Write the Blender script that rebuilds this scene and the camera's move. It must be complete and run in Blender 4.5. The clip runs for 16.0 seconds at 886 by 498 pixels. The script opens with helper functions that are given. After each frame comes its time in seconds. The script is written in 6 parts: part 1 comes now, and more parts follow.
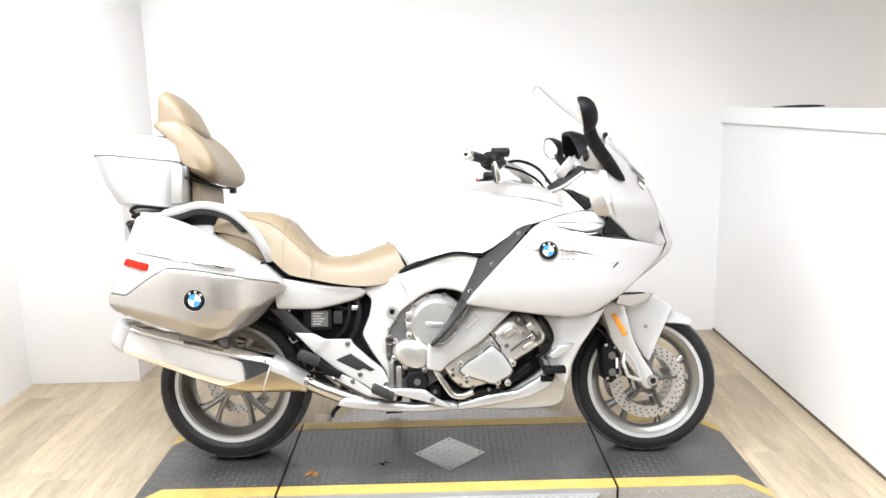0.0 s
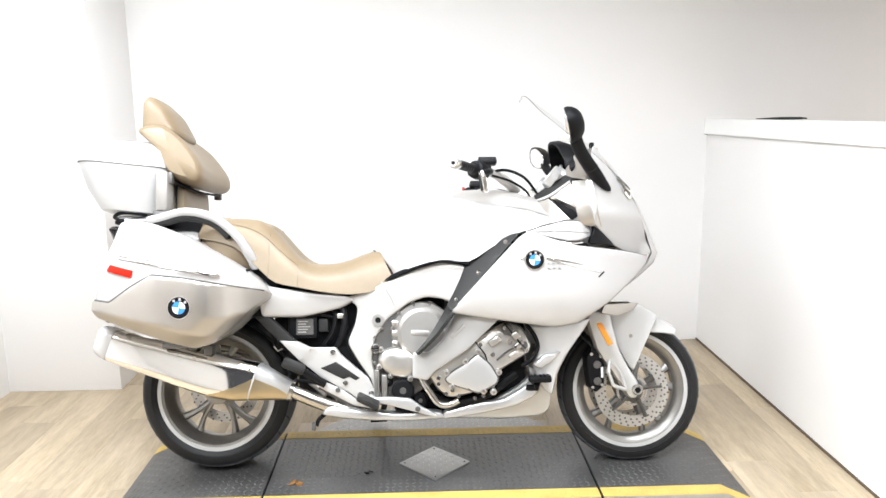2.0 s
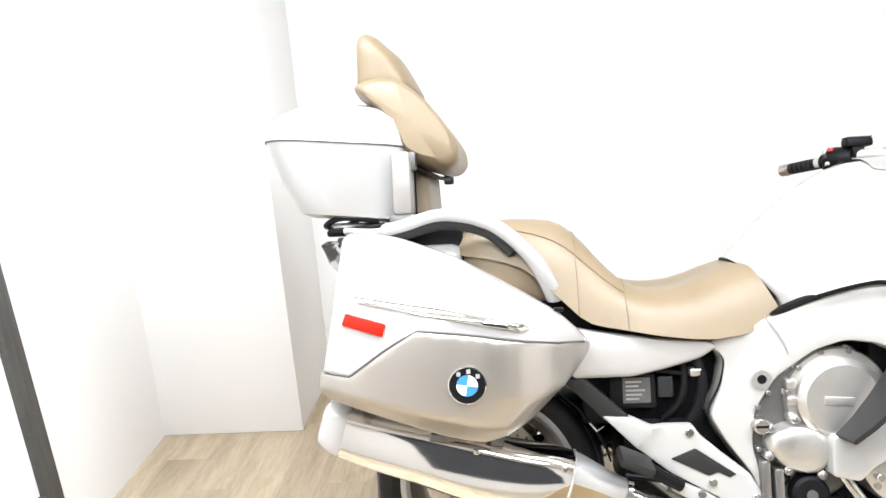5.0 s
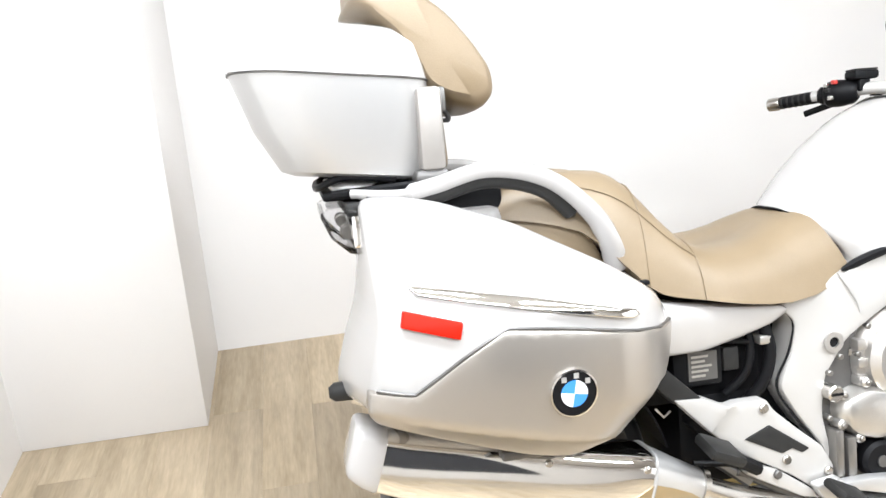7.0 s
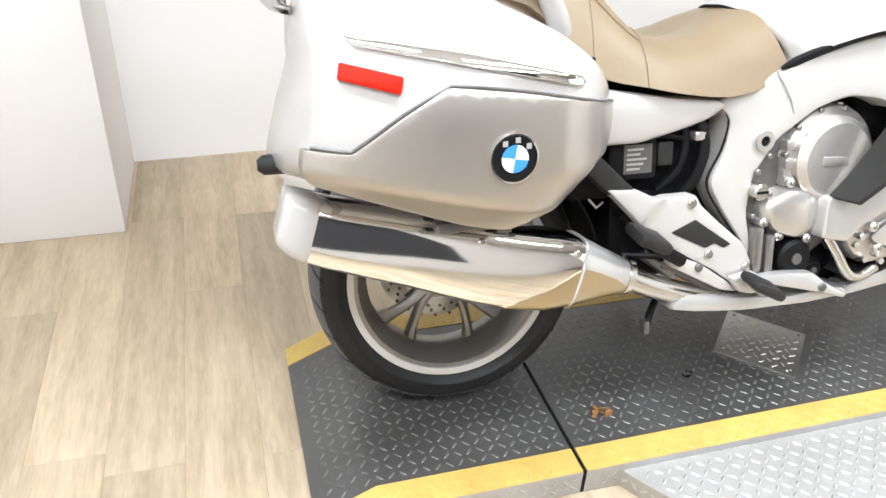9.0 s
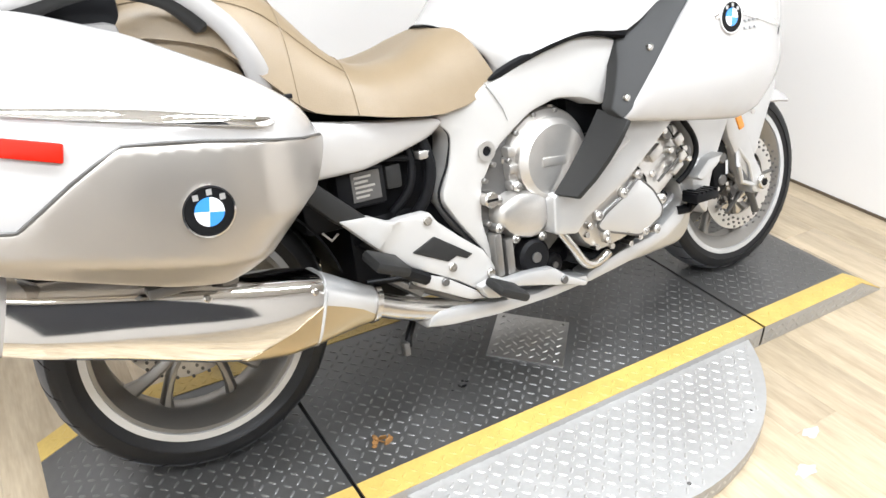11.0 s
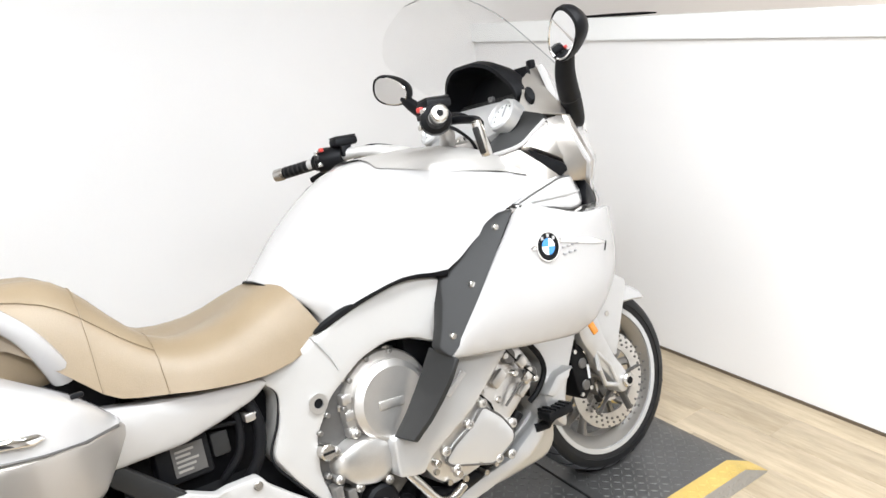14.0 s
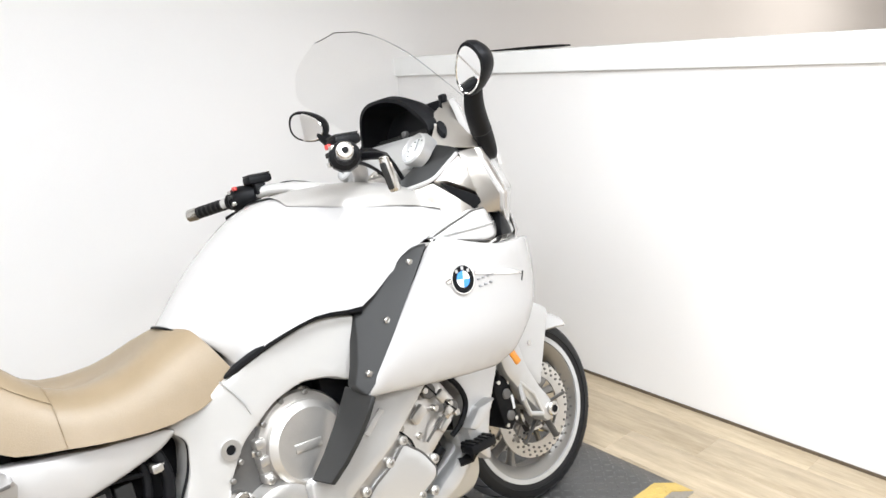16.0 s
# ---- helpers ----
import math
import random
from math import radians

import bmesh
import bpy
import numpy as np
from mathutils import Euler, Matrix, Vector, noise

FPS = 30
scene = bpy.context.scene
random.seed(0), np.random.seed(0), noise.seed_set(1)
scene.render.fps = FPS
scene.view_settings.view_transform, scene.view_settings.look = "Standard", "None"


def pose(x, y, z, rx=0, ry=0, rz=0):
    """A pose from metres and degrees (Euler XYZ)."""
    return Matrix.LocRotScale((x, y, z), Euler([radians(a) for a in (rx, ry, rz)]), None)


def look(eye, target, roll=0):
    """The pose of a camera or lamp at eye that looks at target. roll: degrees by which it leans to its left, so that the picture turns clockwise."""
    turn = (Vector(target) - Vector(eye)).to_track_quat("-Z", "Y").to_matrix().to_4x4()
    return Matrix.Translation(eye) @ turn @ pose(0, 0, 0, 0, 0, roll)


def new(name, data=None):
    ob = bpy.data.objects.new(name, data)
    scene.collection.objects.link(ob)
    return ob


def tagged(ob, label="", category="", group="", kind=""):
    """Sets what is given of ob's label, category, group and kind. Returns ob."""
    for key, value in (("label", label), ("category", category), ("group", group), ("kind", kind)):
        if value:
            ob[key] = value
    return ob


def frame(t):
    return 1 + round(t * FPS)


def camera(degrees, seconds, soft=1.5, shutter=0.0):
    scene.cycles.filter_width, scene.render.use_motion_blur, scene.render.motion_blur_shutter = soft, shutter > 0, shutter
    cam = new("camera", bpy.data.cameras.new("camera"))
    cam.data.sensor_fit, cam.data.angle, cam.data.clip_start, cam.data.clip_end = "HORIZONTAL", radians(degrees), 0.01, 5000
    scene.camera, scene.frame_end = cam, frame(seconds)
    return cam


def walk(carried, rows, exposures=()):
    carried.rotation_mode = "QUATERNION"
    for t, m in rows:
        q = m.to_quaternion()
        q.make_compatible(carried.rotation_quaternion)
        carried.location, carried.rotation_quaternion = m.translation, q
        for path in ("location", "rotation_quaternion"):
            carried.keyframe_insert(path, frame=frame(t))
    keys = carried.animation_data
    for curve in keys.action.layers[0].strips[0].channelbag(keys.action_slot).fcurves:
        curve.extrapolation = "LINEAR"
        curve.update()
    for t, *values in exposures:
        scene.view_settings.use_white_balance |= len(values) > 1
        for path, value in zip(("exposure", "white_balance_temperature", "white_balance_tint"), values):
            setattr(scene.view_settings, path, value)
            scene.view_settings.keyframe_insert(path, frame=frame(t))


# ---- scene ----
cam = camera(59.73, 16.0)
PATH = [
    (0, (0.871, -3.049, 1.576), (0.882, -1.092, 1.164), -1.30),
    (0.5, (0.858, -3.065, 1.564), (0.888, -1.104, 1.171), -1.18),
    (1, (0.863, -3.071, 1.576), (0.905, -1.108, 1.194), -1.26),
    (1.5, (0.863, -3.061, 1.567), (0.909, -1.099, 1.183), -1.30),
    (2, (0.856, -3.047, 1.577), (0.912, -1.086, 1.185), -0.67),
    (2.5, (0.796, -2.974, 1.575), (0.84, -1.022, 1.139), -0.93),
    (3, (0.69, -2.819, 1.593), (0.778, -0.878, 1.117), -1.66),
    (3.5, (0.674, -2.517, 1.577), (0.523, -0.594, 1.048), -2.68),
    (4, (0.509, -2.261, 1.571), (0.209, -0.358, 1.032), -4.01),
    (4.5, (0.224, -2.044, 1.605), (0.061, -0.122, 1.077), -5.87),
    (5, (0.054, -1.809, 1.556), (-0.111, 0.113, 1.029), -4.47),
    (5.2, (0.003, -1.676, 1.56), (-0.093, 0.253, 1.037), -5.05),
    (7.3, (-0.5, -1.308, 1.512), (-0.133, 0.494, 0.725), -1.70),
    (7.5, (-0.496, -1.297, 1.487), (-0.139, 0.483, 0.649), -1.88),
    (7.8, (-0.499, -1.297, 1.435), (-0.112, 0.428, 0.5), -0.89),
    (8, (-0.505, -1.3, 1.423), (-0.103, 0.398, 0.445), -0.64),
    (8.2, (-0.518, -1.312, 1.396), (-0.117, 0.373, 0.395), 0.48),
    (10.3, (-0.433, -1.367, 1.342), (0.297, 0.143, 0.251), 1.22),
    (10.5, (-0.401, -1.374, 1.36), (0.356, 0.137, 0.29), -0.30),
    (11, (-0.317, -1.371, 1.375), (0.607, 0.099, 0.382), 0.87),
    (11.5, (-0.294, -1.39, 1.397), (0.686, 0.074, 0.451), 0.31),
    (12, (-0.297, -1.408, 1.415), (0.719, 0.074, 0.538), -0.60),
    (12.5, (-0.301, -1.424, 1.457), (0.784, 0.021, 0.599), -0.83),
    (13, (-0.255, -1.451, 1.492), (0.842, 0.025, 0.706), -2.05),
    (13.5, (-0.11, -1.477, 1.537), (0.958, 0.055, 0.822), -3.40),
    (14, (-0.011, -1.482, 1.569), (1.092, 0.064, 0.942), -3.34),
    (14.5, (0.022, -1.497, 1.585), (1.189, 0.023, 1.011), -4.43),
    (15, (0.008, -1.507, 1.594), (1.203, 0.009, 1.07), -4.27),
    (15.5, (-0.019, -1.516, 1.591), (1.21, -0.025, 1.076), -3.69),
    (16, (0.053, -1.518, 1.574), (1.29, -0.05, 1.012), -3.97),
]
K = 0.935   # metres to a unit of the plan
walk(cam, [(t, look(Vector(eye) * K, Vector(target) * K, roll)) for t, eye, target, roll in PATH], exposures=[(0, 0.2), (2.5, 0.2), (5.2, 0.18), (7.3, 0.1), (8.2, 0.06), (10.3, 0.08), (12, 0.03), (13.5, -0.05), (16, -0.05)])

# ---- world, lights and exposure ----
from mathutils.geometry import delaunay_2d_cdt

world = bpy.data.worlds.new("world")
scene.world = world
world.use_nodes = True
world.node_tree.nodes["Background"].inputs[0].default_value = (0.75, 0.78, 0.82, 1)
world.node_tree.nodes["Background"].inputs[1].default_value = 0.35

FLOOR = -0.07      # wooden floor; the lift's deck is at z = 0
CEIL = 2.75


def area_lamp(x, y, z, sx, sy, watts, colour=(0.915, 0.97, 1.03)):
    data = bpy.data.lights.new("tube_or_fill_light", "AREA")
    data.shape, data.size, data.size_y, data.energy, data.color = "RECTANGLE", sx, sy, watts, colour
    ob = new("tube_or_fill_light", data)
    ob.matrix_world = pose(x, y, z)
    return tagged(ob, "white glow of a ceiling light, inferred or added as fill", "light", kind="structure")


LAMPS = [(-0.65, -0.15), (0.9, -0.6), (-0.7, -1.6), (2.0, -1.2), (0.7, -2.3)]
for lx, ly in LAMPS:
    area_lamp(lx, ly, CEIL - 0.09, 1.2, 0.3, (45 if ly < -1.4 or lx == 0.9 else 39))
# two unseen fill lamps, added to brighten the walls beyond the partition
area_lamp(5.2, 0.2, CEIL - 0.09, 0.3, 1.2, 32, (1.0, 0.94, 0.88))
area_lamp(7.8, 0.0, CEIL - 0.09, 0.3, 1.2, 95, (1.0, 0.93, 0.86))


# ---- materials ----
def material(name, colour, rough=0.5, metal=0.0, var=0.06, scale=6.0, fine=60.0, bump=0.0, coat=0.0, tint=None,
             random_shift=0.0, spec=None, stretch=(1, 1, 1)):
    m = bpy.data.materials.new(name)
    m.use_nodes = True
    nt = m.node_tree
    b = nt.nodes["Principled BSDF"]
    tc = nt.nodes.new("ShaderNodeTexCoord")
    mp = nt.nodes.new("ShaderNodeMapping")
    mp.inputs["Scale"].default_value = stretch
    nt.links.new(tc.outputs["Object"], mp.inputs["Vector"])
    big, small = nt.nodes.new("ShaderNodeTexNoise"), nt.nodes.new("ShaderNodeTexNoise")
    big.inputs["Scale"].default_value, small.inputs["Scale"].default_value = scale, fine
    big.inputs["Detail"].default_value, small.inputs["Detail"].default_value = 4, 3
    for n in (big, small):
        nt.links.new(mp.outputs["Vector"], n.inputs["Vector"])
    add = nt.nodes.new("ShaderNodeMath")
    add.operation = "MULTIPLY_ADD"
    add.inputs[1].default_value = 0.4
    nt.links.new(small.outputs["Fac"], add.inputs[0])
    nt.links.new(big.outputs["Fac"], add.inputs[2])
    ramp = nt.nodes.new("ShaderNodeValToRGB")
    other = tint or tuple(c * (1 - 2.5 * var) for c in colour)
    ramp.color_ramp.elements[0].position, ramp.color_ramp.elements[1].position = 0.45, 0.95
    ramp.color_ramp.elements[0].color, ramp.color_ramp.elements[1].color = (*other, 1), (*colour, 1)
    nt.links.new(add.outputs[0], ramp.inputs["Fac"])
    colour_out = ramp.outputs["Color"]
    if random_shift:
        info = nt.nodes.new("ShaderNodeObjectInfo")
        rng = nt.nodes.new("ShaderNodeMapRange")
        rng.inputs["To Min"].default_value, rng.inputs["To Max"].default_value = 1 - random_shift, 1 + random_shift
        nt.links.new(info.outputs["Random"], rng.inputs["Value"])
        mix = nt.nodes.new("ShaderNodeVectorMath")
        mix.operation = "SCALE"
        nt.links.new(colour_out, mix.inputs[0])
        nt.links.new(rng.outputs["Result"], mix.inputs["Scale"])
        colour_out = mix.outputs["Vector"]
    nt.links.new(colour_out, b.inputs["Base Color"])
    rr = nt.nodes.new("ShaderNodeMapRange")
    rr.inputs["To Min"].default_value, rr.inputs["To Max"].default_value = rough * 0.85, min(1, rough * 1.15)
    nt.links.new(big.outputs["Fac"], rr.inputs["Value"])
    nt.links.new(rr.outputs["Result"], b.inputs["Roughness"])
    b.inputs["Metallic"].default_value = metal
    b.inputs["Coat Weight"].default_value = coat
    b.inputs["Coat Roughness"].default_value = 0.14
    if spec is not None:
        b.inputs["Specular IOR Level"].default_value = spec
    if bump:
        bp = nt.nodes.new("ShaderNodeBump")
        bp.inputs["Strength"].default_value, bp.inputs["Distance"].default_value = bump, 0.004
        nt.links.new(small.outputs["Fac"], bp.inputs["Height"])
        nt.links.new(bp.outputs["Normal"], b.inputs["Normal"])
    return m


WALL = material("wall_paint", (0.84, 0.825, 0.815), 0.75, var=0.012, scale=1.2, fine=180, bump=0.05)
TRIM = material("trim_paint", (0.88, 0.88, 0.87), 0.5, var=0.01)
CEILING = material("ceiling_paint", (0.8, 0.8, 0.79), 0.9, var=0.02)
# near-black, only for the dark reflection in the chrome
SHOP = material("reflected_dark_wall", (0.028, 0.029, 0.034), 0.8, var=0.1, scale=1.0)
SUBFLOOR = material("subfloor", (0.12, 0.09, 0.06), 0.9)
PAINT = material("pearl_white_paint", (0.435, 0.421, 0.411), 0.24, var=0.006, coat=0.6)
FRAMEPAINT = material("satin_silver_white", (0.49, 0.475, 0.457), 0.34, metal=0.22, var=0.012, fine=60)
CHAMP = material("champagne_paint", (0.45, 0.420, 0.386), 0.335, metal=0.82, var=0.01, coat=0.15)
SILVER = material("silver_paint", (0.56, 0.556, 0.552), 0.335, metal=0.6, var=0.01, coat=0.2)
CAST = material("cast_aluminium", (0.60, 0.580, 0.555), 0.33, metal=0.85, var=0.05, scale=14, fine=300, bump=0.06)
LEATHER = material("tan_leather", (0.240, 0.182, 0.117), 0.40, var=0.04, scale=7, fine=420, bump=0.14, tint=(0.20, 0.148, 0.090))
CHROME = material("chrome", (0.9, 0.89, 0.88), 0.06, metal=1.0, var=0.01)
STEEL = material("brushed_steel", (0.6, 0.58, 0.55), 0.225, metal=1.0, var=0.05)
BLACK = material("black_plastic", (0.007, 0.007, 0.008), 0.48, var=0.08, fine=300, bump=0.05, spec=0.14)
GREY = material("dark_grey_plastic", (0.022, 0.0215, 0.021), 0.5, var=0.06, fine=350, bump=0.06, spec=0.25)
SIDEWALL = material("tyre_sidewall", (0.012, 0.012, 0.013), 0.5, var=0.1, scale=14, fine=160, bump=0.05, spec=0.3)
# lighter than the sidewall: grazing sheen on the tread put into its colour
RUBBER = material("tread_sheen_rubber", (0.10, 0.105, 0.118), 0.6, var=0.12, scale=10, fine=120, bump=0.06)
RIM = material("rim_alloy", (0.27, 0.258, 0.243), 0.34, metal=0.8, var=0.03)
RIMLIP = material("rim_lip", (0.56, 0.56, 0.56), 0.25, metal=0.4, var=0.03)
DISC = material("brake_steel", (0.62, 0.60, 0.57), 0.335, metal=0.9, var=0.05, fine=200)
RED = material("red_reflector", (0.60, 0.014, 0.004), 0.5, spec=0.1, var=0.1, fine=500)
# gold tone that paints the floor's reflection on the silencer
GOLD = material("golden_floor_reflection", (0.52, 0.43, 0.29), 0.335, metal=1.0, var=0.03)
LETTER = material("grey_lettering", (0.33, 0.33, 0.335), 0.35, metal=0.4)
AMBER = material("amber_reflector", (0.9, 0.32, 0.02), 0.15, var=0.05, fine=500, coat=0.8)
BLUE = material("roundel_blue", (0.045, 0.26, 0.72), 0.2, coat=0.8)
WHITE = material("roundel_white", (0.85, 0.86, 0.88), 0.2, coat=0.8)
DIAL = material("dial_face", (0.60, 0.60, 0.585), 0.4)
CONSOLE = material("pearl_champagne_paint", (0.47, 0.448, 0.425), 0.335, metal=0.35, var=0.015, coat=0.3)
TAPE = material("grey_tape", (0.50, 0.485, 0.46), 0.6, var=0.1)
REDPLASTIC = material("red_plastic", (0.6, 0.05, 0.04), 0.35)
DECKBLACK = material("black_deck_paint", (0.068, 0.0665, 0.065), 0.38, var=0.16, scale=3.0, fine=40, bump=0.15, spec=0.9, tint=(0.034, 0.033, 0.032))
LUGBLACK = material("worn_black_lugs", (0.20, 0.198, 0.194), 0.38, metal=0.5, var=0.25, scale=4, fine=60)
DECKYELLOW = material("yellow_deck_paint", (0.60, 0.42, 0.115), 0.5, var=0.05, scale=9, fine=110, bump=0.1, tint=(0.46, 0.32, 0.085))
DECKALU = material("bare_aluminium_plate", (0.46, 0.455, 0.446), 0.40, metal=0.4, var=0.07, scale=3, fine=60, bump=0.05, tint=(0.37, 0.36, 0.35))
LUGALU = material("bright_aluminium_lugs", (0.60, 0.592, 0.58), 0.34, metal=0.7, var=0.05)
PLATEALU = material("dull_aluminium_plate", (0.56, 0.553, 0.545), 0.33, metal=0.92, var=0.12, scale=5, fine=70, bump=0.06, tint=(0.40, 0.395, 0.385))
TRIMGREY = material("grey_beige_trim", (0.30, 0.28, 0.262), 0.42, metal=0.3, var=0.03)
SHOPLIGHT = material("shop_wall_paint", (0.62, 0.60, 0.575), 0.8, var=0.05, scale=1.0)
FRAMEWOOD = material("weathered_frame_wood", (0.10, 0.095, 0.09), 0.7, var=0.2, scale=5, fine=60, bump=0.2, stretch=(1, 8, 1))
BOARD = material("white_board", (0.88, 0.88, 0.88), 0.3, var=0.005)
DEBRIS = material("dry_leaf", (0.35, 0.17, 0.05), 0.8, var=0.2)
DARKALLOY = material("dark_alloy", (0.16, 0.155, 0.15), 0.4, metal=0.6, var=0.1)


def glass_material(name, colour, rough=0.02, ior=1.3):
    """Clear pane; an ior under 1 stands for a plain share of gloss."""
    m = bpy.data.materials.new(name)
    m.use_nodes = True
    nt = m.node_tree
    nt.nodes.remove(nt.nodes["Principled BSDF"])
    out = nt.nodes["Material Output"]
    tr, gl, mx, fr = (nt.nodes.new(n) for n in ("ShaderNodeBsdfTransparent", "ShaderNodeBsdfGlossy", "ShaderNodeMixShader", "ShaderNodeFresnel"))
    tr.inputs[0].default_value = (*colour, 1)
    gl.inputs["Roughness"].default_value = rough
    fr.inputs["IOR"].default_value = ior
    mx.inputs[0].default_value = min(ior, 1)
    if ior > 1:
        nt.links.new(fr.outputs[0], mx.inputs[0])
    nt.links.new(tr.outputs[0], mx.inputs[1])
    nt.links.new(gl.outputs[0], mx.inputs[2])
    nt.links.new(mx.outputs[0], out.inputs["Surface"])
    return m


SCREEN = glass_material("clear_screen", (0.975, 0.975, 0.975), 0.02, 0.02)
SCREENEDGE = glass_material("screen_edge", (0.80, 0.81, 0.82), 0.1)
LENS = glass_material("clear_lens", (0.9, 0.9, 0.91), 0.05)
MIRROR = material("mirror_glass", (0.9, 0.9, 0.9), 0.02, metal=1.0, var=0.0)


def wood_material():
    m = material("oak_vinyl_plank", (0.53, 0.433, 0.308), 0.42, var=0.1, scale=3.2, fine=26, bump=0.04,
                 tint=(0.35, 0.275, 0.182), random_shift=0.11, stretch=(6.5, 0.62, 1))
    nt = m.node_tree
    b = nt.nodes["Principled BSDF"]
    ramp = b.inputs["Base Color"].links[0].from_socket
    # each plank shows its own stretch of grain
    info = nt.nodes.new("ShaderNodeObjectInfo")
    far = nt.nodes.new("ShaderNodeVectorMath")
    far.operation = "MULTIPLY"
    far.inputs[1].default_value = (37.0, 53.0, 11.0)
    nt.links.new(info.outputs["Random"], far.inputs[0])
    nt.links.new(far.outputs["Vector"], nt.nodes["Mapping"].inputs["Location"])
    tc = nt.nodes.new("ShaderNodeTexCoord")
    knots = nt.nodes.new("ShaderNodeTexVoronoi")
    knots.inputs["Scale"].default_value = 5.5
    nt.links.new(tc.outputs["Object"], knots.inputs["Vector"])
    mask = nt.nodes.new("ShaderNodeMapRange")
    mask.inputs["From Min"].default_value, mask.inputs["From Max"].default_value = 0.03, 0.075
    nt.links.new(knots.outputs["Distance"], mask.inputs["Value"])
    mix = nt.nodes.new("ShaderNodeMix")
    mix.data_type = "RGBA"
    mix.inputs["A"].default_value = (0.17, 0.11, 0.06, 1)
    nt.links.new(mask.outputs["Result"], mix.inputs["Factor"])
    nt.links.new(ramp, mix.inputs["B"])
    # fine pores and small dark flecks along the grain
    pores_at = nt.nodes.new("ShaderNodeMapping")
    pores_at.inputs["Scale"].default_value = (8.0, 1.6, 1)
    nt.links.new(tc.outputs["Object"], pores_at.inputs["Vector"])
    nt.links.new(far.outputs["Vector"], pores_at.inputs["Location"])
    pores = nt.nodes.new("ShaderNodeTexNoise")
    pores.inputs["Scale"].default_value, pores.inputs["Detail"].default_value = 9.0, 6
    nt.links.new(pores_at.outputs["Vector"], pores.inputs["Vector"])
    light = nt.nodes.new("ShaderNodeMapRange")
    light.inputs["From Min"].default_value, light.inputs["From Max"].default_value = 0.3, 0.7
    light.inputs["To Min"].default_value, light.inputs["To Max"].default_value = 0.91, 1.06
    nt.links.new(pores.outputs["Fac"], light.inputs["Value"])
    flecks = nt.nodes.new("ShaderNodeTexVoronoi")
    flecks.inputs["Scale"].default_value = 9.0
    nt.links.new(tc.outputs["Object"], flecks.inputs["Vector"])
    dot = nt.nodes.new("ShaderNodeMapRange")
    dot.inputs["From Min"].default_value, dot.inputs["From Max"].default_value = 0.035, 0.06
    dot.inputs["To Min"].default_value = 0.35
    nt.links.new(flecks.outputs["Distance"], dot.inputs["Value"])
    both_ = nt.nodes.new("ShaderNodeMath")
    both_.operation = "MULTIPLY"
    nt.links.new(light.outputs["Result"], both_.inputs[0])
    nt.links.new(dot.outputs["Result"], both_.inputs[1])
    shade = nt.nodes.new("ShaderNodeVectorMath")
    shade.operation = "SCALE"
    nt.links.new(mix.outputs["Result"], shade.inputs[0])
    nt.links.new(both_.outputs[0], shade.inputs["Scale"])
    nt.links.new(shade.outputs["Vector"], b.inputs["Base Color"])
    return m


WOOD = wood_material()


# ---- mesh helpers ----
def finish(bm, angle=38):
    bmesh.ops.remove_doubles(bm, verts=bm.verts, dist=1e-5)
    bmesh.ops.recalc_face_normals(bm, faces=bm.faces)
    for f in bm.faces:
        f.smooth = True
    for e in bm.edges:
        e.smooth = len(e.link_faces) == 2 and e.calc_face_angle(0) < radians(angle)
    return bm


FLARED = [False]


def flare(bm):
    """Spreads the bodywork's flanks: wider below, narrower above."""
    for v in bm.verts:
        a, b, c = v.co
        s = -1 if b < 0 else 1
        k = min(1, abs(b) / 0.12)
        k = k * k * (3 - 2 * k)
        v.co.y = b + s * k * (0.050 - 0.035 * c - 0.0035 * a)
        v.co.z = c - 0.012 + 0.035 * abs(b)


def part(name, bm, mat, parent=None, label="", angle=38):
    if FLARED[0]:
        flare(bm)
    finish(bm, angle)
    me = bpy.data.meshes.new(name)
    bm.to_mesh(me)
    bm.free()
    me.materials.append(mat)
    ob = new(name, me)
    ob.parent = parent
    return tagged(ob, label) if label else ob


def thing(name, bm, mat, label, category, group="", kind="", angle=38):
    return tagged(part(name, bm, mat, None, "", angle), label, category, group, kind)


def box(bm, x0, x1, y0, y1, z0, z1, bevel=0.0):
    vs = [bm.verts.new((x, y, z)) for x in (x0, x1) for y in (y0, y1) for z in (z0, z1)]
    fs = [bm.faces.new([vs[i] for i in q]) for q in ((0, 1, 3, 2), (4, 6, 7, 5), (0, 4, 5, 1), (2, 3, 7, 6), (0, 2, 6, 4), (1, 5, 7, 3))]
    if bevel:
        es = list({e for f in fs for e in f.edges})
        bmesh.ops.bevel(bm, geom=es, offset=bevel, segments=2, affect="EDGES", profile=0.5)
    return bm


def boxed(*a, **k):
    return box(bmesh.new(), *a, **k)


def rings(bm, loops, caps=True, close=True):
    """Faces between loops of equally many points."""
    vv = [[bm.verts.new(p) for p in loop] for loop in loops]
    n = len(vv[0])
    for r, s in zip(vv, vv[1:]):
        for i in range(n if close else n - 1):
            j = (i + 1) % n
            bm.faces.new((r[i], r[j], s[j], s[i]))
    if caps:
        bm.faces.new(vv[0][::-1])
        bm.faces.new(vv[-1])
    return bm


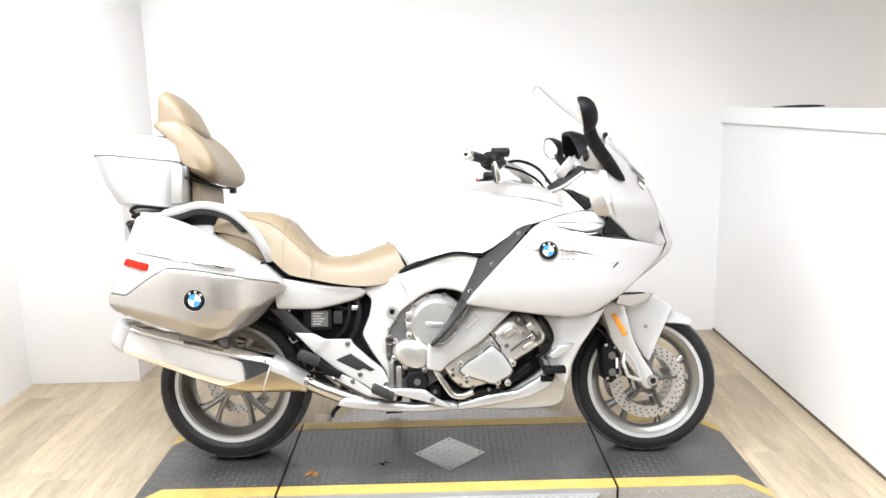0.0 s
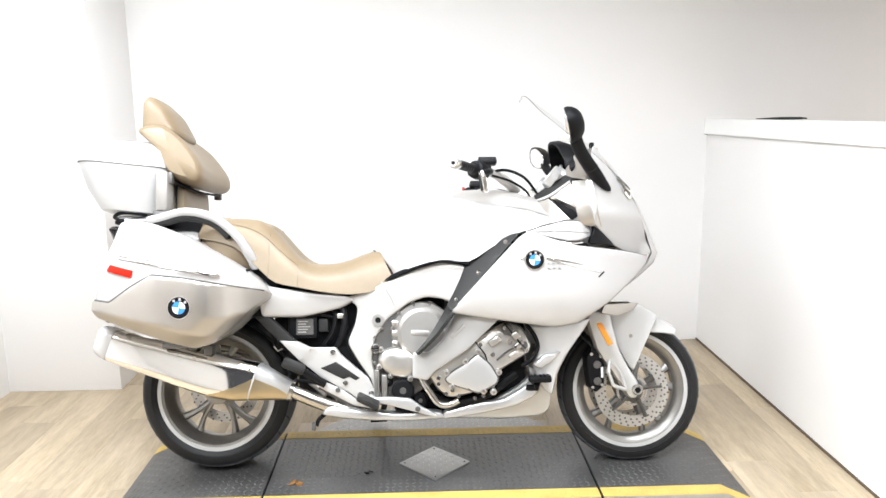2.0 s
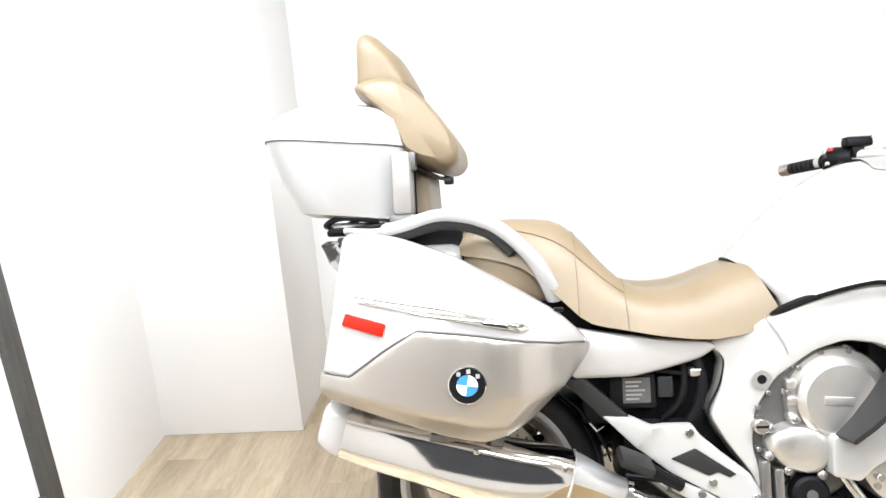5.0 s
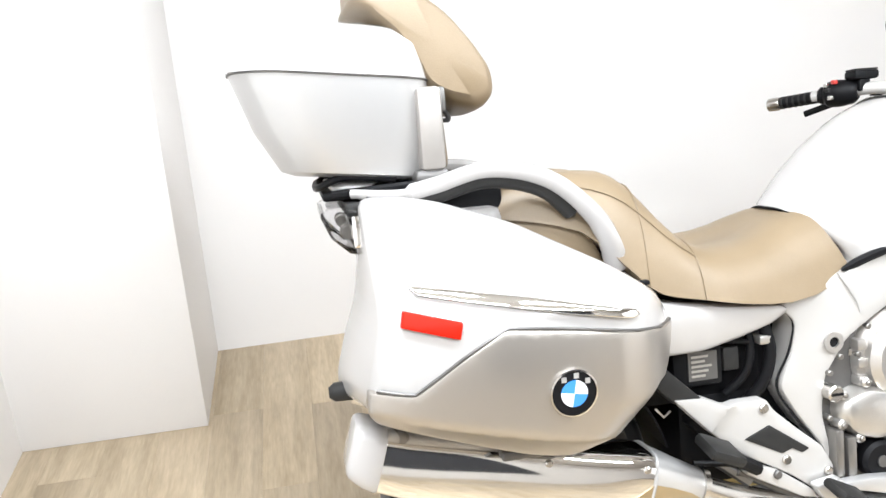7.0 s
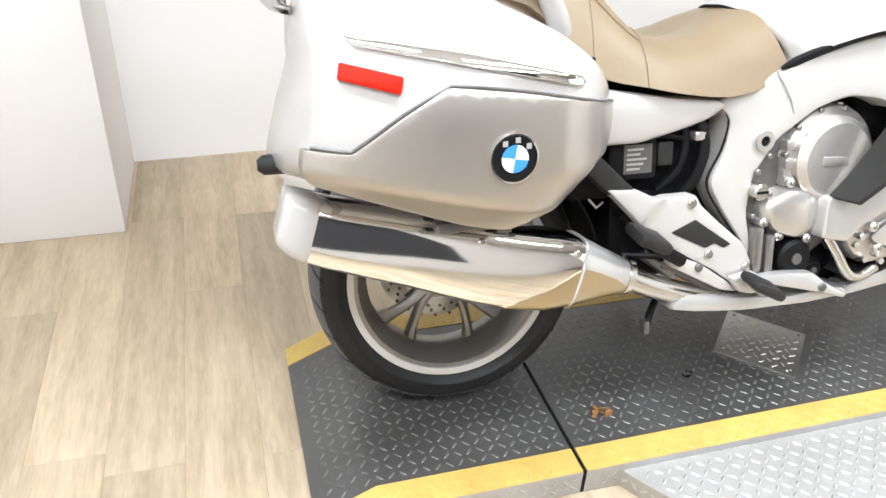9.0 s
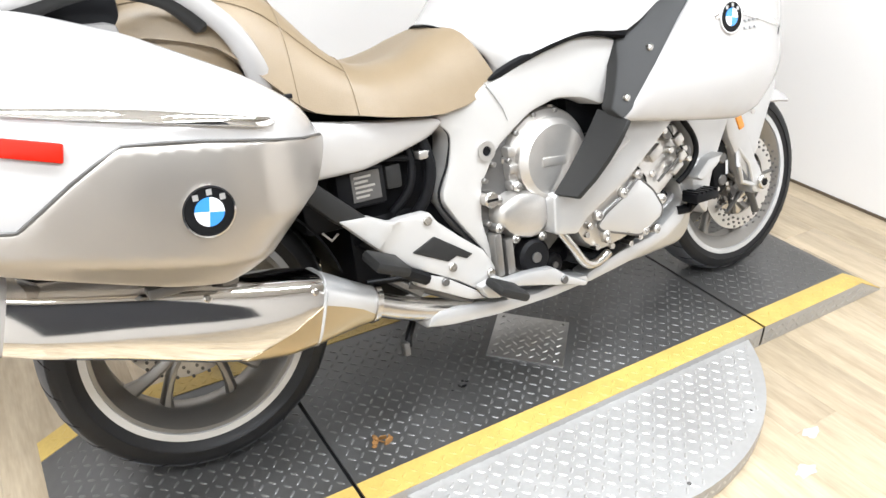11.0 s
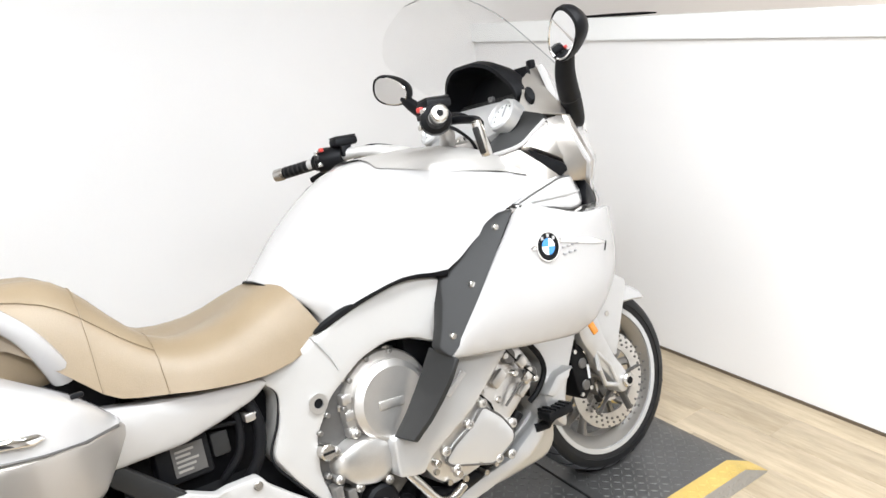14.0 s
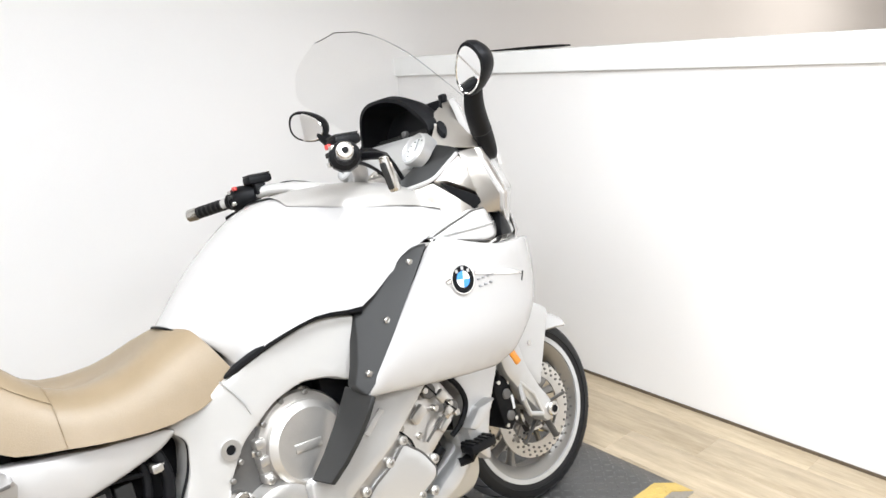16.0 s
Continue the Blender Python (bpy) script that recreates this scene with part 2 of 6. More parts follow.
def tube(bm, path, radius, sides=10, flat=1.0):
    """A round bar along a path; radius may be one number or one for each point."""
    pts = [Vector(p) for p in path]
    rad = radius if isinstance(radius, (list, tuple)) else [radius] * len(pts)
    loops, up = [], Vector((0.13, 0.31, 0.94))
    for i, p in enumerate(pts):
        d = (pts[min(i + 1, len(pts) - 1)] - pts[max(i - 1, 0)]).normalized()
        u = d.cross(up).normalized()
        v = u.cross(d)
        loops.append([p + rad[i] * (math.cos(t) * u + flat * math.sin(t) * v) for t in np.linspace(0, 2 * math.pi, sides, endpoint=False)])
    return rings(bm, loops)


def spline(pts, n=6):
    """A smooth curve through the points."""
    pts = [Vector(p) for p in pts]
    out = []
    for i in range(len(pts) - 1):
        p0, p1, p2, p3 = pts[max(i - 1, 0)], pts[i], pts[i + 1], pts[min(i + 2, len(pts) - 1)]
        for k in range(n):
            t = k / n
            out.append(0.5 * (2 * p1 + (p2 - p0) * t + (2 * p0 - 5 * p1 + 4 * p2 - p3) * t * t + (3 * p1 - p0 - 3 * p2 + p3) * t ** 3))
    return out + [pts[-1]]


def rounded(poly, r=0.015, n=4):
    """A polygon with its corners rounded off."""
    out, m = [], len(poly)
    for i in range(m):
        p, a, b = (Vector(poly[k % m]) for k in (i, i - 1, i + 1))
        ra = min(r, 0.48 * (a - p).length, 0.48 * (b - p).length)
        s, e = p + (a - p).normalized() * ra, p + (b - p).normalized() * ra
        for k in range(n + 1):
            t = k / n
            out.append(tuple((1 - t) ** 2 * s + 2 * t * (1 - t) * p + t * t * e))
    return out


def resample(poly, step):
    out, m = [], len(poly)
    for i in range(m):
        a, b = Vector(poly[i]), Vector(poly[(i + 1) % m])
        k = max(1, int((b - a).length / step))
        out += [tuple(a.lerp(b, j / k)) for j in range(k)]
    clean = [out[0]]
    for p in out[1:]:
        if (Vector(p) - Vector(clean[-1])).length > 1e-4:
            clean.append(p)
    return clean


def panel(outline, outer, depth=0.03, corner=0.015, edge=0.012, step=0.03, side=-1, bm=None, taper=0.0, inner=None):
    """A curved body panel. outline: (a, c) corners seen from the side; outer(a, c): its distance from the bike's middle plane;
    depth: how far its rim reaches inwards; edge: radius of its rounded rim; side: -1 right, 1 left."""
    bm = bm or bmesh.new()
    rim = resample(rounded(outline, corner), step * 0.6)
    seg = np.array([[*rim[i], *rim[(i + 1) % len(rim)]] for i in range(len(rim))])

    def gap(p):
        d, w = seg[:, 2:] - seg[:, :2], np.array(p) - seg[:, :2]
        t = np.clip((d * w).sum(1) / np.maximum((d * d).sum(1), 1e-12), 0, 1)
        return np.hypot(*(w - t[:, None] * d).T).min()

    def inside(p):
        x, y, hit = p[0], p[1], False
        for x0, y0, x1, y1 in seg:
            if (y0 > y) != (y1 > y) and x < (x1 - x0) * (y - y0) / (y1 - y0) + x0:
                hit = not hit
        return hit

    pts = [Vector(p) for p in rim]
    if edge:
        for i, p in enumerate(rim):
            a, b = Vector(rim[i - 1]), Vector(rim[(i + 1) % len(rim)])
            d = (b - a).normalized()
            for k in (0.35, 1.0):
                for s in (1, -1):
                    q = Vector(p) + s * k * edge * Vector((-d.y, d.x))
                    if inside(q) and gap(q) > 0.8 * k * edge:
                        pts.append(q)
    xs, ys = [p[0] for p in rim], [p[1] for p in rim]
    for i, x in enumerate(np.arange(min(xs), max(xs), step)):
        for y in np.arange(min(ys) + (i % 2) * step / 2, max(ys), step):
            if inside((x, y)) and gap((x, y)) > edge * 1.3 + step * 0.25:
                pts.append(Vector((x, y)))
    v, _, faces, *_ = delaunay_2d_cdt(pts, [(i, (i + 1) % len(rim)) for i in range(len(rim))], [], 1, 1e-6)
    front = []
    for p in v:
        drop = 0.0
        if edge:
            g = min(edge, gap(p))
            drop = edge - math.sqrt(max(0, edge * edge - (edge - g) ** 2))
        front.append(bm.verts.new((p.x, side * (outer(p.x, p.y) - drop), p.y)))
    for f in faces:
        if len(set(f)) > 2:
            bm.faces.new([front[i] for i in f])
    bm.edges.ensure_lookup_table()
    open_edges = [e for e in bm.edges if len(e.link_faces) == 1]
    made = {}
    mid = Vector((sum(xs) / len(xs), sum(ys) / len(ys)))
    for e in open_edges:
        for q in e.verts:
            if q not in made:
                k = 1 - taper
                y = q.co.y - side * depth if inner is None else side * min(inner, abs(q.co.y) - 0.005)
                made[q] = bm.verts.new((mid.x + (q.co.x - mid.x) * k, y, mid.y + (q.co.z - mid.y) * k))
    for e in open_edges:
        a, b = e.verts
        try:
            bm.faces.new((a, b, made[b], made[a]))
        except ValueError:
            pass
    return bm


def both(name, mat, parent, *args, label="", **kw):
    """A panel on the right side and its mirror image on the left."""
    kw.pop("side", 0)
    part(name, panel(*args, side=1, **kw), mat, parent, label)
    return part(name, panel(*args, side=-1, **kw), mat, parent, label)


def cushion(outline, half, corner=0.03, power=2.6, n=9, shift=0.0, crown=0.0):
    """A stuffed pad: an outline in the middle plane, swept to both sides and rounded off at its ends."""
    rim = resample(rounded(outline, corner, 5), 0.03)
    m = Vector((sum(p[0] for p in rim) / len(rim), sum(p[1] for p in rim) / len(rim)))
    loops = []
    for u in np.sin(np.linspace(-math.pi / 2, math.pi / 2, 2 * n + 1)):
        k = max(0.02, 1 - abs(u) ** power * 0.999) ** (1 / power)
        k = 0.25 + 0.75 * k if abs(u) < 0.999 else 0.2
        loops.append([(m.x + (p[0] - m.x) * k + crown * u * u, u * half + shift, m.y + (p[1] - m.y) * k) for p in rim])
    return rings(bmesh.new(), loops)


def slab(pts, off):
    """A thin moulded piece: a ring of points in space, given depth along an offset."""
    bm = bmesh.new()
    p = [Vector(q) for q in pts]
    rings(bm, [p, [q + Vector(off) for q in p]])
    bmesh.ops.bevel(bm, geom=list(bm.edges), offset=0.0025, segments=1, affect="EDGES")
    bmesh.ops.triangulate(bm, faces=[f for f in bm.faces if len(f.verts) > 4])
    return bm


def lathe(profile, centre, bm=None, n=64):
    """Turns a closed profile of (radius, b) round the wheel's axle."""
    bm = bm or bmesh.new()
    loops = [[(centre[0] + r * math.cos(t), centre[1] + b, centre[2] + r * math.sin(t)) for r, b in profile]
             for t in np.linspace(0, 2 * math.pi, n, endpoint=False)]
    vv = [[bm.verts.new(p) for p in loop] for loop in loops]
    k = len(profile)
    for i in range(n):
        r, s = vv[i], vv[(i + 1) % n]
        for j in range(k):
            bm.faces.new((r[j], r[(j + 1) % k], s[(j + 1) % k], s[j]))
    return bm


def disc(bm, centre, radius, b0, b1, n=28, bevel=0.0):
    """A round boss across the bike, from b0 (inner) to b1 (outer)."""
    a, c = centre
    s = 1 if b1 > b0 else -1
    prof = [(radius, b0), (radius, b1 - s * bevel), (radius - bevel, b1)] if bevel else [(radius, b0), (radius, b1)]
    return rings(bm, [[(a + r * math.cos(t), b, c + r * math.sin(t)) for t in np.linspace(0, 2 * math.pi, n, endpoint=False)] for r, b in prof])


def bolt(parent, a, b, c, r=0.009, mat=None):
    bm = disc(bmesh.new(), (a, c), r, b + 0.006, b - 0.004, 12, 0.002)
    disc(bm, (a, c), r * 0.5, b + 0.002, b - 0.0045, 6)
    return part("bolt", bm, mat or STEEL, parent)


# ---- room ----
def wall(name, p, q, z0, z1, thick, mat, label, category="wall"):
    """A wall between two plan points; its thickness lies to the left of p -> q."""
    p, q = Vector(p), Vector(q)
    d = (q - p).normalized()
    n = Vector((-d.y, d.x)) * thick
    bm = bmesh.new()
    plan = [p, q, q + n, p + n]
    rings(bm, [[(v.x, v.y, z0) for v in plan], [(v.x, v.y, z1) for v in plan]])
    return thing(name, bm, mat, label, category, kind="structure")


BACK_L, BACK_R = (-1.6, 1.780), (10.6, 2.178)
wall("wall_back", BACK_R, BACK_L, FLOOR, CEIL, -0.12, WALL, "smooth white painted back wall behind the motorcycle")
wall("wall_left", (-1.52, 1.9), (-1.52, -4.2), FLOOR, CEIL, -0.12, WALL, "smooth white painted side wall beside a framed board")
wall("wall_far_right", (10.4, 2.5), (10.4, -4.2), FLOOR, CEIL, 0.12, WALL, "plain wall beyond the low white partition")
wall("wall_shop_left", (-1.7, -4.2), (-0.35, -4.2), FLOOR, CEIL, -0.12, SHOPLIGHT, "pale painted wall of the shop behind the camera")
# unseen dark section over a pale strip, added to shape the silencer's reflections
wall("wall_reflected_dark", (-0.35, -4.2), (1.55, -4.2), FLOOR + 0.30, CEIL, -0.12, SHOP, "unseen dark wall section added for the chrome to reflect")
wall("wall_reflected_low", (-0.35, -4.2), (1.55, -4.2), FLOOR, FLOOR + 0.30, -0.12, SHOPLIGHT, "unseen pale low wall section added for the chrome to reflect")
wall("wall_shop_right", (1.55, -4.2), (10.6, -4.2), FLOOR, CEIL, -0.12, SHOPLIGHT, "pale painted wall of the shop behind the camera")
thing("wall_pillar", boxed(-1.56, -0.886, 1.215, 1.90, FLOOR, CEIL, bevel=0.004), WALL, "white boxed-in pillar in the room's corner", "pillar", kind="structure")
thing("ceiling", boxed(-1.7, 10.6, -4.3, 2.6, CEIL, CEIL + 0.1), CEILING, "plain white ceiling with tube lights", "ceiling", kind="structure")
thing("floor", boxed(-1.7, 10.6, -4.3, 2.6, FLOOR - 0.1, FLOOR - 0.004), SUBFLOOR, "dark underlay beneath light oak vinyl planks", "floor", kind="structure")

PX, PSLOPE = 2.712, 0.022   # face of the low partition, whose top falls a little towards the back wall


def run(name, x0, x1, z0, z1, mat, label, category):
    """A length of the partition or its cap; heights are those at y = 0.4 and follow the fall."""
    bm = bmesh.new()
    rings(bm, [[(x0, y, z0(y)), (x1, y, z0(y)), (x1, y, z1(y)), (x0, y, z1(y))] for y in (-2.6, 1.93)])
    bmesh.ops.bevel(bm, geom=list(bm.edges), offset=0.004, segments=2, affect="EDGES")
    return thing(name, bm, mat, label, category, kind="structure")


def fall(z):
    return lambda y: z - PSLOPE * (y - 0.4)


run("wall_partition", PX, PX + 0.10, lambda y: FLOOR, fall(1.343), WALL, "low white partition wall with a flat cap", "wall")
run("trim_cap", PX - 0.022, PX + 0.13, fall(1.3432), fall(1.440), TRIM, "white painted cap board along the low partition", "trim")
thing("baseboard", boxed(PX - 0.006, PX - 0.0001, -2.6, 1.92, FLOOR, FLOOR + 0.012), SUBFLOOR, "thin dark joint along the partition's foot", "baseboard", kind="structure")
bm = bmesh.new()
tube(bm, [(2.76, y, fall(1.441 + dz)(y)) for y, dz in ((1.32, 0.003), (1.15, 0.006), (1.0, 0.008), (0.9, 0.009), (0.8, 0.010), (0.74, 0.010))], [0.002, 0.005, 0.007, 0.007, 0.006, 0.003], 8)
thing("black_rod", bm, BLACK, "thin black rod lying on the partition's white cap", "rod")

for lx, ly in LAMPS:
    lamp = thing("ceiling_or_added_light", boxed(lx - 0.63, lx + 0.63, ly - 0.17, ly + 0.17, CEIL - 0.07, CEIL, bevel=0.01), TRIM,
                 "white boxed fluorescent light on the ceiling", "ceiling light", "ceiling lights")
    part("diffuser", boxed(lx - 0.6, lx + 0.6, ly - 0.15, ly + 0.15, CEIL - 0.082, CEIL - 0.07, bevel=0.004), TRIM, lamp)

# housings for the two added fill lamps
for lx, ly in ((5.2, 0.2), (7.8, 0.0)):
    lamp = thing("ceiling_or_added_light", boxed(lx - 0.17, lx + 0.17, ly - 0.63, ly + 0.63, CEIL - 0.07, CEIL, bevel=0.01), TRIM,
                 "white box of an added fill light, unseen beyond the partition", "ceiling light", "ceiling lights")
    part("diffuser", boxed(lx - 0.15, lx + 0.15, ly - 0.6, ly + 0.6, CEIL - 0.082, CEIL - 0.07, bevel=0.004), TRIM, lamp)

# framed white board on the left wall
board = thing("framed_board", boxed(-1.512, -1.497, -0.82, 0.32, 0.22, 1.72), BOARD, "large white board in a weathered dark wooden frame on the wall", "framed board")
for y0, y1, z0, z1 in ((-0.88, -0.80, 0.15, 1.79), (0.30, 0.38, 0.15, 1.79), (-0.80, 0.30, 0.15, 0.23), (-0.80, 0.30, 1.71, 1.79)):
    part("frame_rail", boxed(-1.518, -1.47, y0, y1, z0, z1, bevel=0.006), FRAMEWOOD, board)


HANG = Vector((-1.5, 0.38, 0.15))   # the board hangs a little askew
board.matrix_world = Matrix.Translation(HANG) @ pose(0, 0, 0, 3.0, 0, 0) @ Matrix.Translation(-HANG)


# ---- the drive-on turntable lift ----
X0, X1, X2, X3, X4, X5 = -0.415, -0.275, 0.20, 1.56, 2.06, 2.195   # ramp foot, ramp head, joints, ramp head, foot
Y0, YI, YJ, Y1 = -0.250, -0.176, 0.352, 0.428                       # edges of the deck and of its yellow stripes


def deck_z(x):
    if x < X1:
        return FLOOR + 0.006 + (x - X0) / (X1 - X0) * (-FLOOR - 0.006)
    if x > X4:
        return FLOOR + 0.006 + (X5 - x) / (X5 - X4) * (-FLOOR - 0.006)
    return 0.0


def deck_piece(xs, y0, y1, top=0.0, low=FLOOR + 0.001):
    bm = bmesh.new()
    plan = [[(x, y0, deck_z(x) + top), (x, y1, deck_z(x) + top), (x, y1, low), (x, y0, low)] for x in xs]
    return rings(bm, plan)


def lug_mesh(spots, size=(0.0118, 0.0036, 0.0017)):
    """Raised oval lugs of tread plate, joined. spots: (x, y, z, turn, slope)."""
    l, w, h = size
    shape = [(-l, 0, 0), (-l * 0.45, -w, 0), (l * 0.45, -w, 0), (l, 0, 0), (l * 0.45, w, 0), (-l * 0.45, w, 0), (-l * 0.5, 0, h), (l * 0.5, 0, h)]
    fs = [(0, 1, 6), (1, 2, 7, 6), (2, 3, 7), (3, 4, 7), (4, 5, 6, 7), (5, 0, 6)]
    verts, faces = [], []
    for x, y, z, turn, slope in spots:
        k, c, s = len(verts), math.cos(turn), math.sin(turn)
        for px, py, pz in shape:
            dx = px * c - py * s
            verts.append((x + dx, y + px * s + py * c, z + pz + dx * slope))
        faces += [tuple(i + k for i in f) for f in fs]
    me = bpy.data.meshes.new("tread_relief")
    me.from_pydata(verts, [], faces)
    return me


def lugs(keep, parent, mat, pitch=0.0275, zoff=0.0, box_=(X0, X5, Y0, Y1), flat=None):
    spots = []
    x0, x1, y0, y1 = box_
    for i in range(int((x1 - x0) / pitch) + 1):
        for j in range(int((y1 - y0) / pitch) + 1):
            x, y = x0 + (i + 0.5) * pitch, y0 + (j + 0.5) * pitch
            if not keep(x, y):
                continue
            slope = 0.0
            if flat is None:
                slope = (deck_z(x + 0.001) - deck_z(x - 0.001)) / 0.002
            z = (deck_z(x) if flat is None else flat) + zoff
            spots.append((x, y, z, radians(45 if (i + j) % 2 else -45), slope))
    me = lug_mesh(spots)
    me.materials.append(mat)
    ob = new("tread_relief", me)
    ob.parent = parent
    return tagged(ob, kind="stuff")


def in_plate(x, y):
    return abs(x - 0.898) + abs(y - 0.072) < 0.158


lift = thing("lift_deck", deck_piece([X2 + 0.005, X3 - 0.005], YI, YJ), DECKBLACK,
             "black tread-plate lift deck with worn yellow edge stripes", "lift")
for name, xs in (("rear_ramp", [X0, X1, X2 - 0.005]), ("front_ramp", [X3 + 0.005, X4, X5])):
    ramp = part(name, deck_piece(xs, YI, YJ), DECKBLACK, lift)
    lugs(lambda x, y, a=xs[0], b=xs[-1]: a + 0.014 < x < b - 0.014 and YI + 0.012 < y < YJ - 0.012, ramp, LUGBLACK)
lugs(lambda x, y: X2 + 0.018 < x < X3 - 0.018 and YI + 0.012 < y < YJ - 0.012 and abs(x - 0.898) + abs(y - 0.072) > 0.175, lift, LUGBLACK)
for y0, y1 in ((Y0, YI), (YJ, Y1)):
    for xs in ([X0, X1, X2 - 0.005], [X2 + 0.005, X3 - 0.005], [X3 + 0.005, X4, X5]):
        edge = part("edge_rail", deck_piece(xs, y0, y1, 0.0, FLOOR + 0.001), DECKALU, lift, "bare aluminium tread-plate side rail")
        st = part("yellow_stripe", deck_piece(xs, y0 + 0.001, y1 - 0.001, 0.0022, FLOOR + 0.004 if len(xs) == 3 else -0.004), DECKYELLOW, edge, "worn yellow painted stripe")
        lugs(lambda x, y, a=xs[0], b=xs[-1], c=y0, d=y1: a + 0.014 < x < b - 0.014 and c + 0.01 < y < d - 0.008, edge, DECKYELLOW, zoff=0.0022)
SIDE_LUG = [(-0.013, 0), (-0.006, -0.004), (0.006, -0.004), (0.013, 0), (0.006, 0.004), (-0.006, 0.004)]
verts, faces = [], []
for i in range(int((X5 - X0) / 0.026)):
    for j in range(2):
        x, z = X0 + 0.02 + 0.026 * i, FLOOR + 0.020 + 0.026 * j
        if z + 0.012 > deck_z(x) or min(abs(x - X2), abs(x - X3)) < 0.02:
            continue
        k, t = len(verts), radians(40 if (i + j) % 2 else -40)
        for lift_, f in ((0.0, 1.0), (0.0016, 0.55)):
            verts += [(x + f * (p * math.cos(t) - q * math.sin(t)), Y0 - 0.0005 - lift_, z + f * (p * math.sin(t) + q * math.cos(t))) for p, q in SIDE_LUG]
        faces += [tuple(k + v for v in (m, (m + 1) % 6, 6 + (m + 1) % 6, 6 + m)) for m in range(6)] + [tuple(range(k + 6, k + 12))]
me = bpy.data.meshes.new("tread_relief")
me.from_pydata(verts, [], faces)
me.materials.append(DECKALU)
tagged(new("tread_relief", me), kind="stuff").parent = lift
for x in (X2, X3):
    bm = bmesh.new()
    box(bm, x - 0.006, x + 0.006, Y0 + 0.002, Y1 - 0.002, FLOOR, -0.006)
    part("joint_strip", bm, BLACK, lift)
# loose square plate turned cornerwise, with its screws
bm = bmesh.new()
corners = [(0.898 + 0.155, 0.072), (0.898, 0.072 + 0.158), (0.898 - 0.155, 0.072), (0.898, 0.072 - 0.158)]
rings(bm, [[(x, y, z) for x, y in corners] for z in (0.0005, 0.0055)])
plate = part("cover_plate", bm, PLATEALU, lift, "square bare aluminium tread-plate cover set cornerwise")
spots = []
for i in range(-8, 9):
    for j in range(-8, 9):
        x, y = 0.898 + i * 0.0255, 0.072 + j * 0.0255
        if abs(x - 0.898) + abs(y - 0.072) < 0.138:
            spots.append((x, y, 0.0055, radians(0 if (i + j) % 2 else 90), 0.0))
me = lug_mesh(spots)
me.materials.append(LUGALU)
tagged(new("tread_relief", me), kind="stuff").parent = plate
for dx, dy in ((0.13, 0), (-0.13, 0), (0, 0.13), (0, -0.13)):
    bm = bmesh.new()
    bmesh.ops.create_cone(bm, cap_ends=True, segments=10, radius1=0.005, radius2=0.003, depth=0.003, matrix=Matrix.Translation((0.898 + dx, 0.072 + dy, 0.0068)))
    part("screw", bm, DARKALLOY, plate)

# round turntable plate under the deck
DISC_C, DISC_R, DISC_Z = (0.895, 0.085), 0.685, -0.020
bm = bmesh.new()
rings(bm, [[(DISC_C[0] + DISC_R * math.cos(t), DISC_C[1] + DISC_R * math.sin(t), z) for t in np.linspace(0, 2 * math.pi, 96, endpoint=False)] for z in (FLOOR + 0.002, DISC_Z)])
table = thing("turntable", bm, DECKALU, "round bare aluminium tread-plate turntable under the lift deck", "turntable")
lugs(lambda x, y: math.hypot(x - DISC_C[0], y - DISC_C[1]) < DISC_R - 0.02 and (y < Y0 - 0.012 or y > Y1 + 0.012), table, LUGALU, flat=DISC_Z,
     box_=(0.2, 1.6, -0.62, 0.80))
verts, faces = [], []
for i in range(84):
    t0 = math.pi * 1.02 + math.pi * 0.96 * i / 84
    k, turn = len(verts), 0.7 if i % 2 else -0.7
    for out_, f in ((0.0004, 1.0), (0.0018, 0.55)):
        for p, q in SIDE_LUG:
            du, dz = f * (p * math.cos(turn) - q * math.sin(turn)), f * (p * math.sin(turn) + q * math.cos(turn))
            t = t0 + du / DISC_R
            verts.append((DISC_C[0] + (DISC_R + out_) * math.cos(t), DISC_C[1] + (DISC_R + out_) * math.sin(t), (FLOOR + DISC_Z) / 2 + dz))
    faces += [tuple(k + v for v in (m, (m + 1) % 6, 6 + (m + 1) % 6, 6 + m)) for m in range(6)] + [tuple(range(k + 6, k + 12))]
me = bpy.data.meshes.new("tread_relief")
me.from_pydata(verts, [], faces)
me.materials.append(LUGALU)
tagged(new("tread_relief", me), kind="stuff").parent = table
spots = [(DISC_C[0] + DISC_R * math.cos(t), DISC_C[1] + DISC_R * math.sin(t), 0, 0, 0) for t in np.linspace(math.pi * 1.15, math.pi * 1.85, 5)]
for x, y, *_ in spots:
    k = (DISC_R - 0.035) / DISC_R
    bm = bmesh.new()
    bmesh.ops.create_cone(bm, cap_ends=True, segments=10, radius1=0.006, radius2=0.004, depth=0.003, matrix=Matrix.Translation((DISC_C[0] + (x - DISC_C[0]) * k, DISC_C[1] + (y - DISC_C[1]) * k, DISC_Z + 0.0012)))
    part("screw", bm, DARKALLOY, table)
# locking lever with a red grip beside the turntable
lever = thing("locking_lever", tube(bmesh.new(), [(0.392, -0.408, FLOOR + 0.04), (0.375, -0.432, FLOOR + 0.046), (0.355, -0.428, FLOOR + 0.047), (0.335, -0.414, FLOOR + 0.046)], 0.006, 8),
              STEEL, "steel locking lever with a red grip beside the turntable", "lever")
part("grip", tube(bmesh.new(), [(0.350, -0.424, FLOOR + 0.047), (0.345, -0.420, FLOOR + 0.047), (0.290, -0.384, FLOOR + 0.043), (0.284, -0.380, FLOOR + 0.043)], [0.008, 0.014, 0.014, 0.010], 12), REDPLASTIC, lever, "red plastic grip")
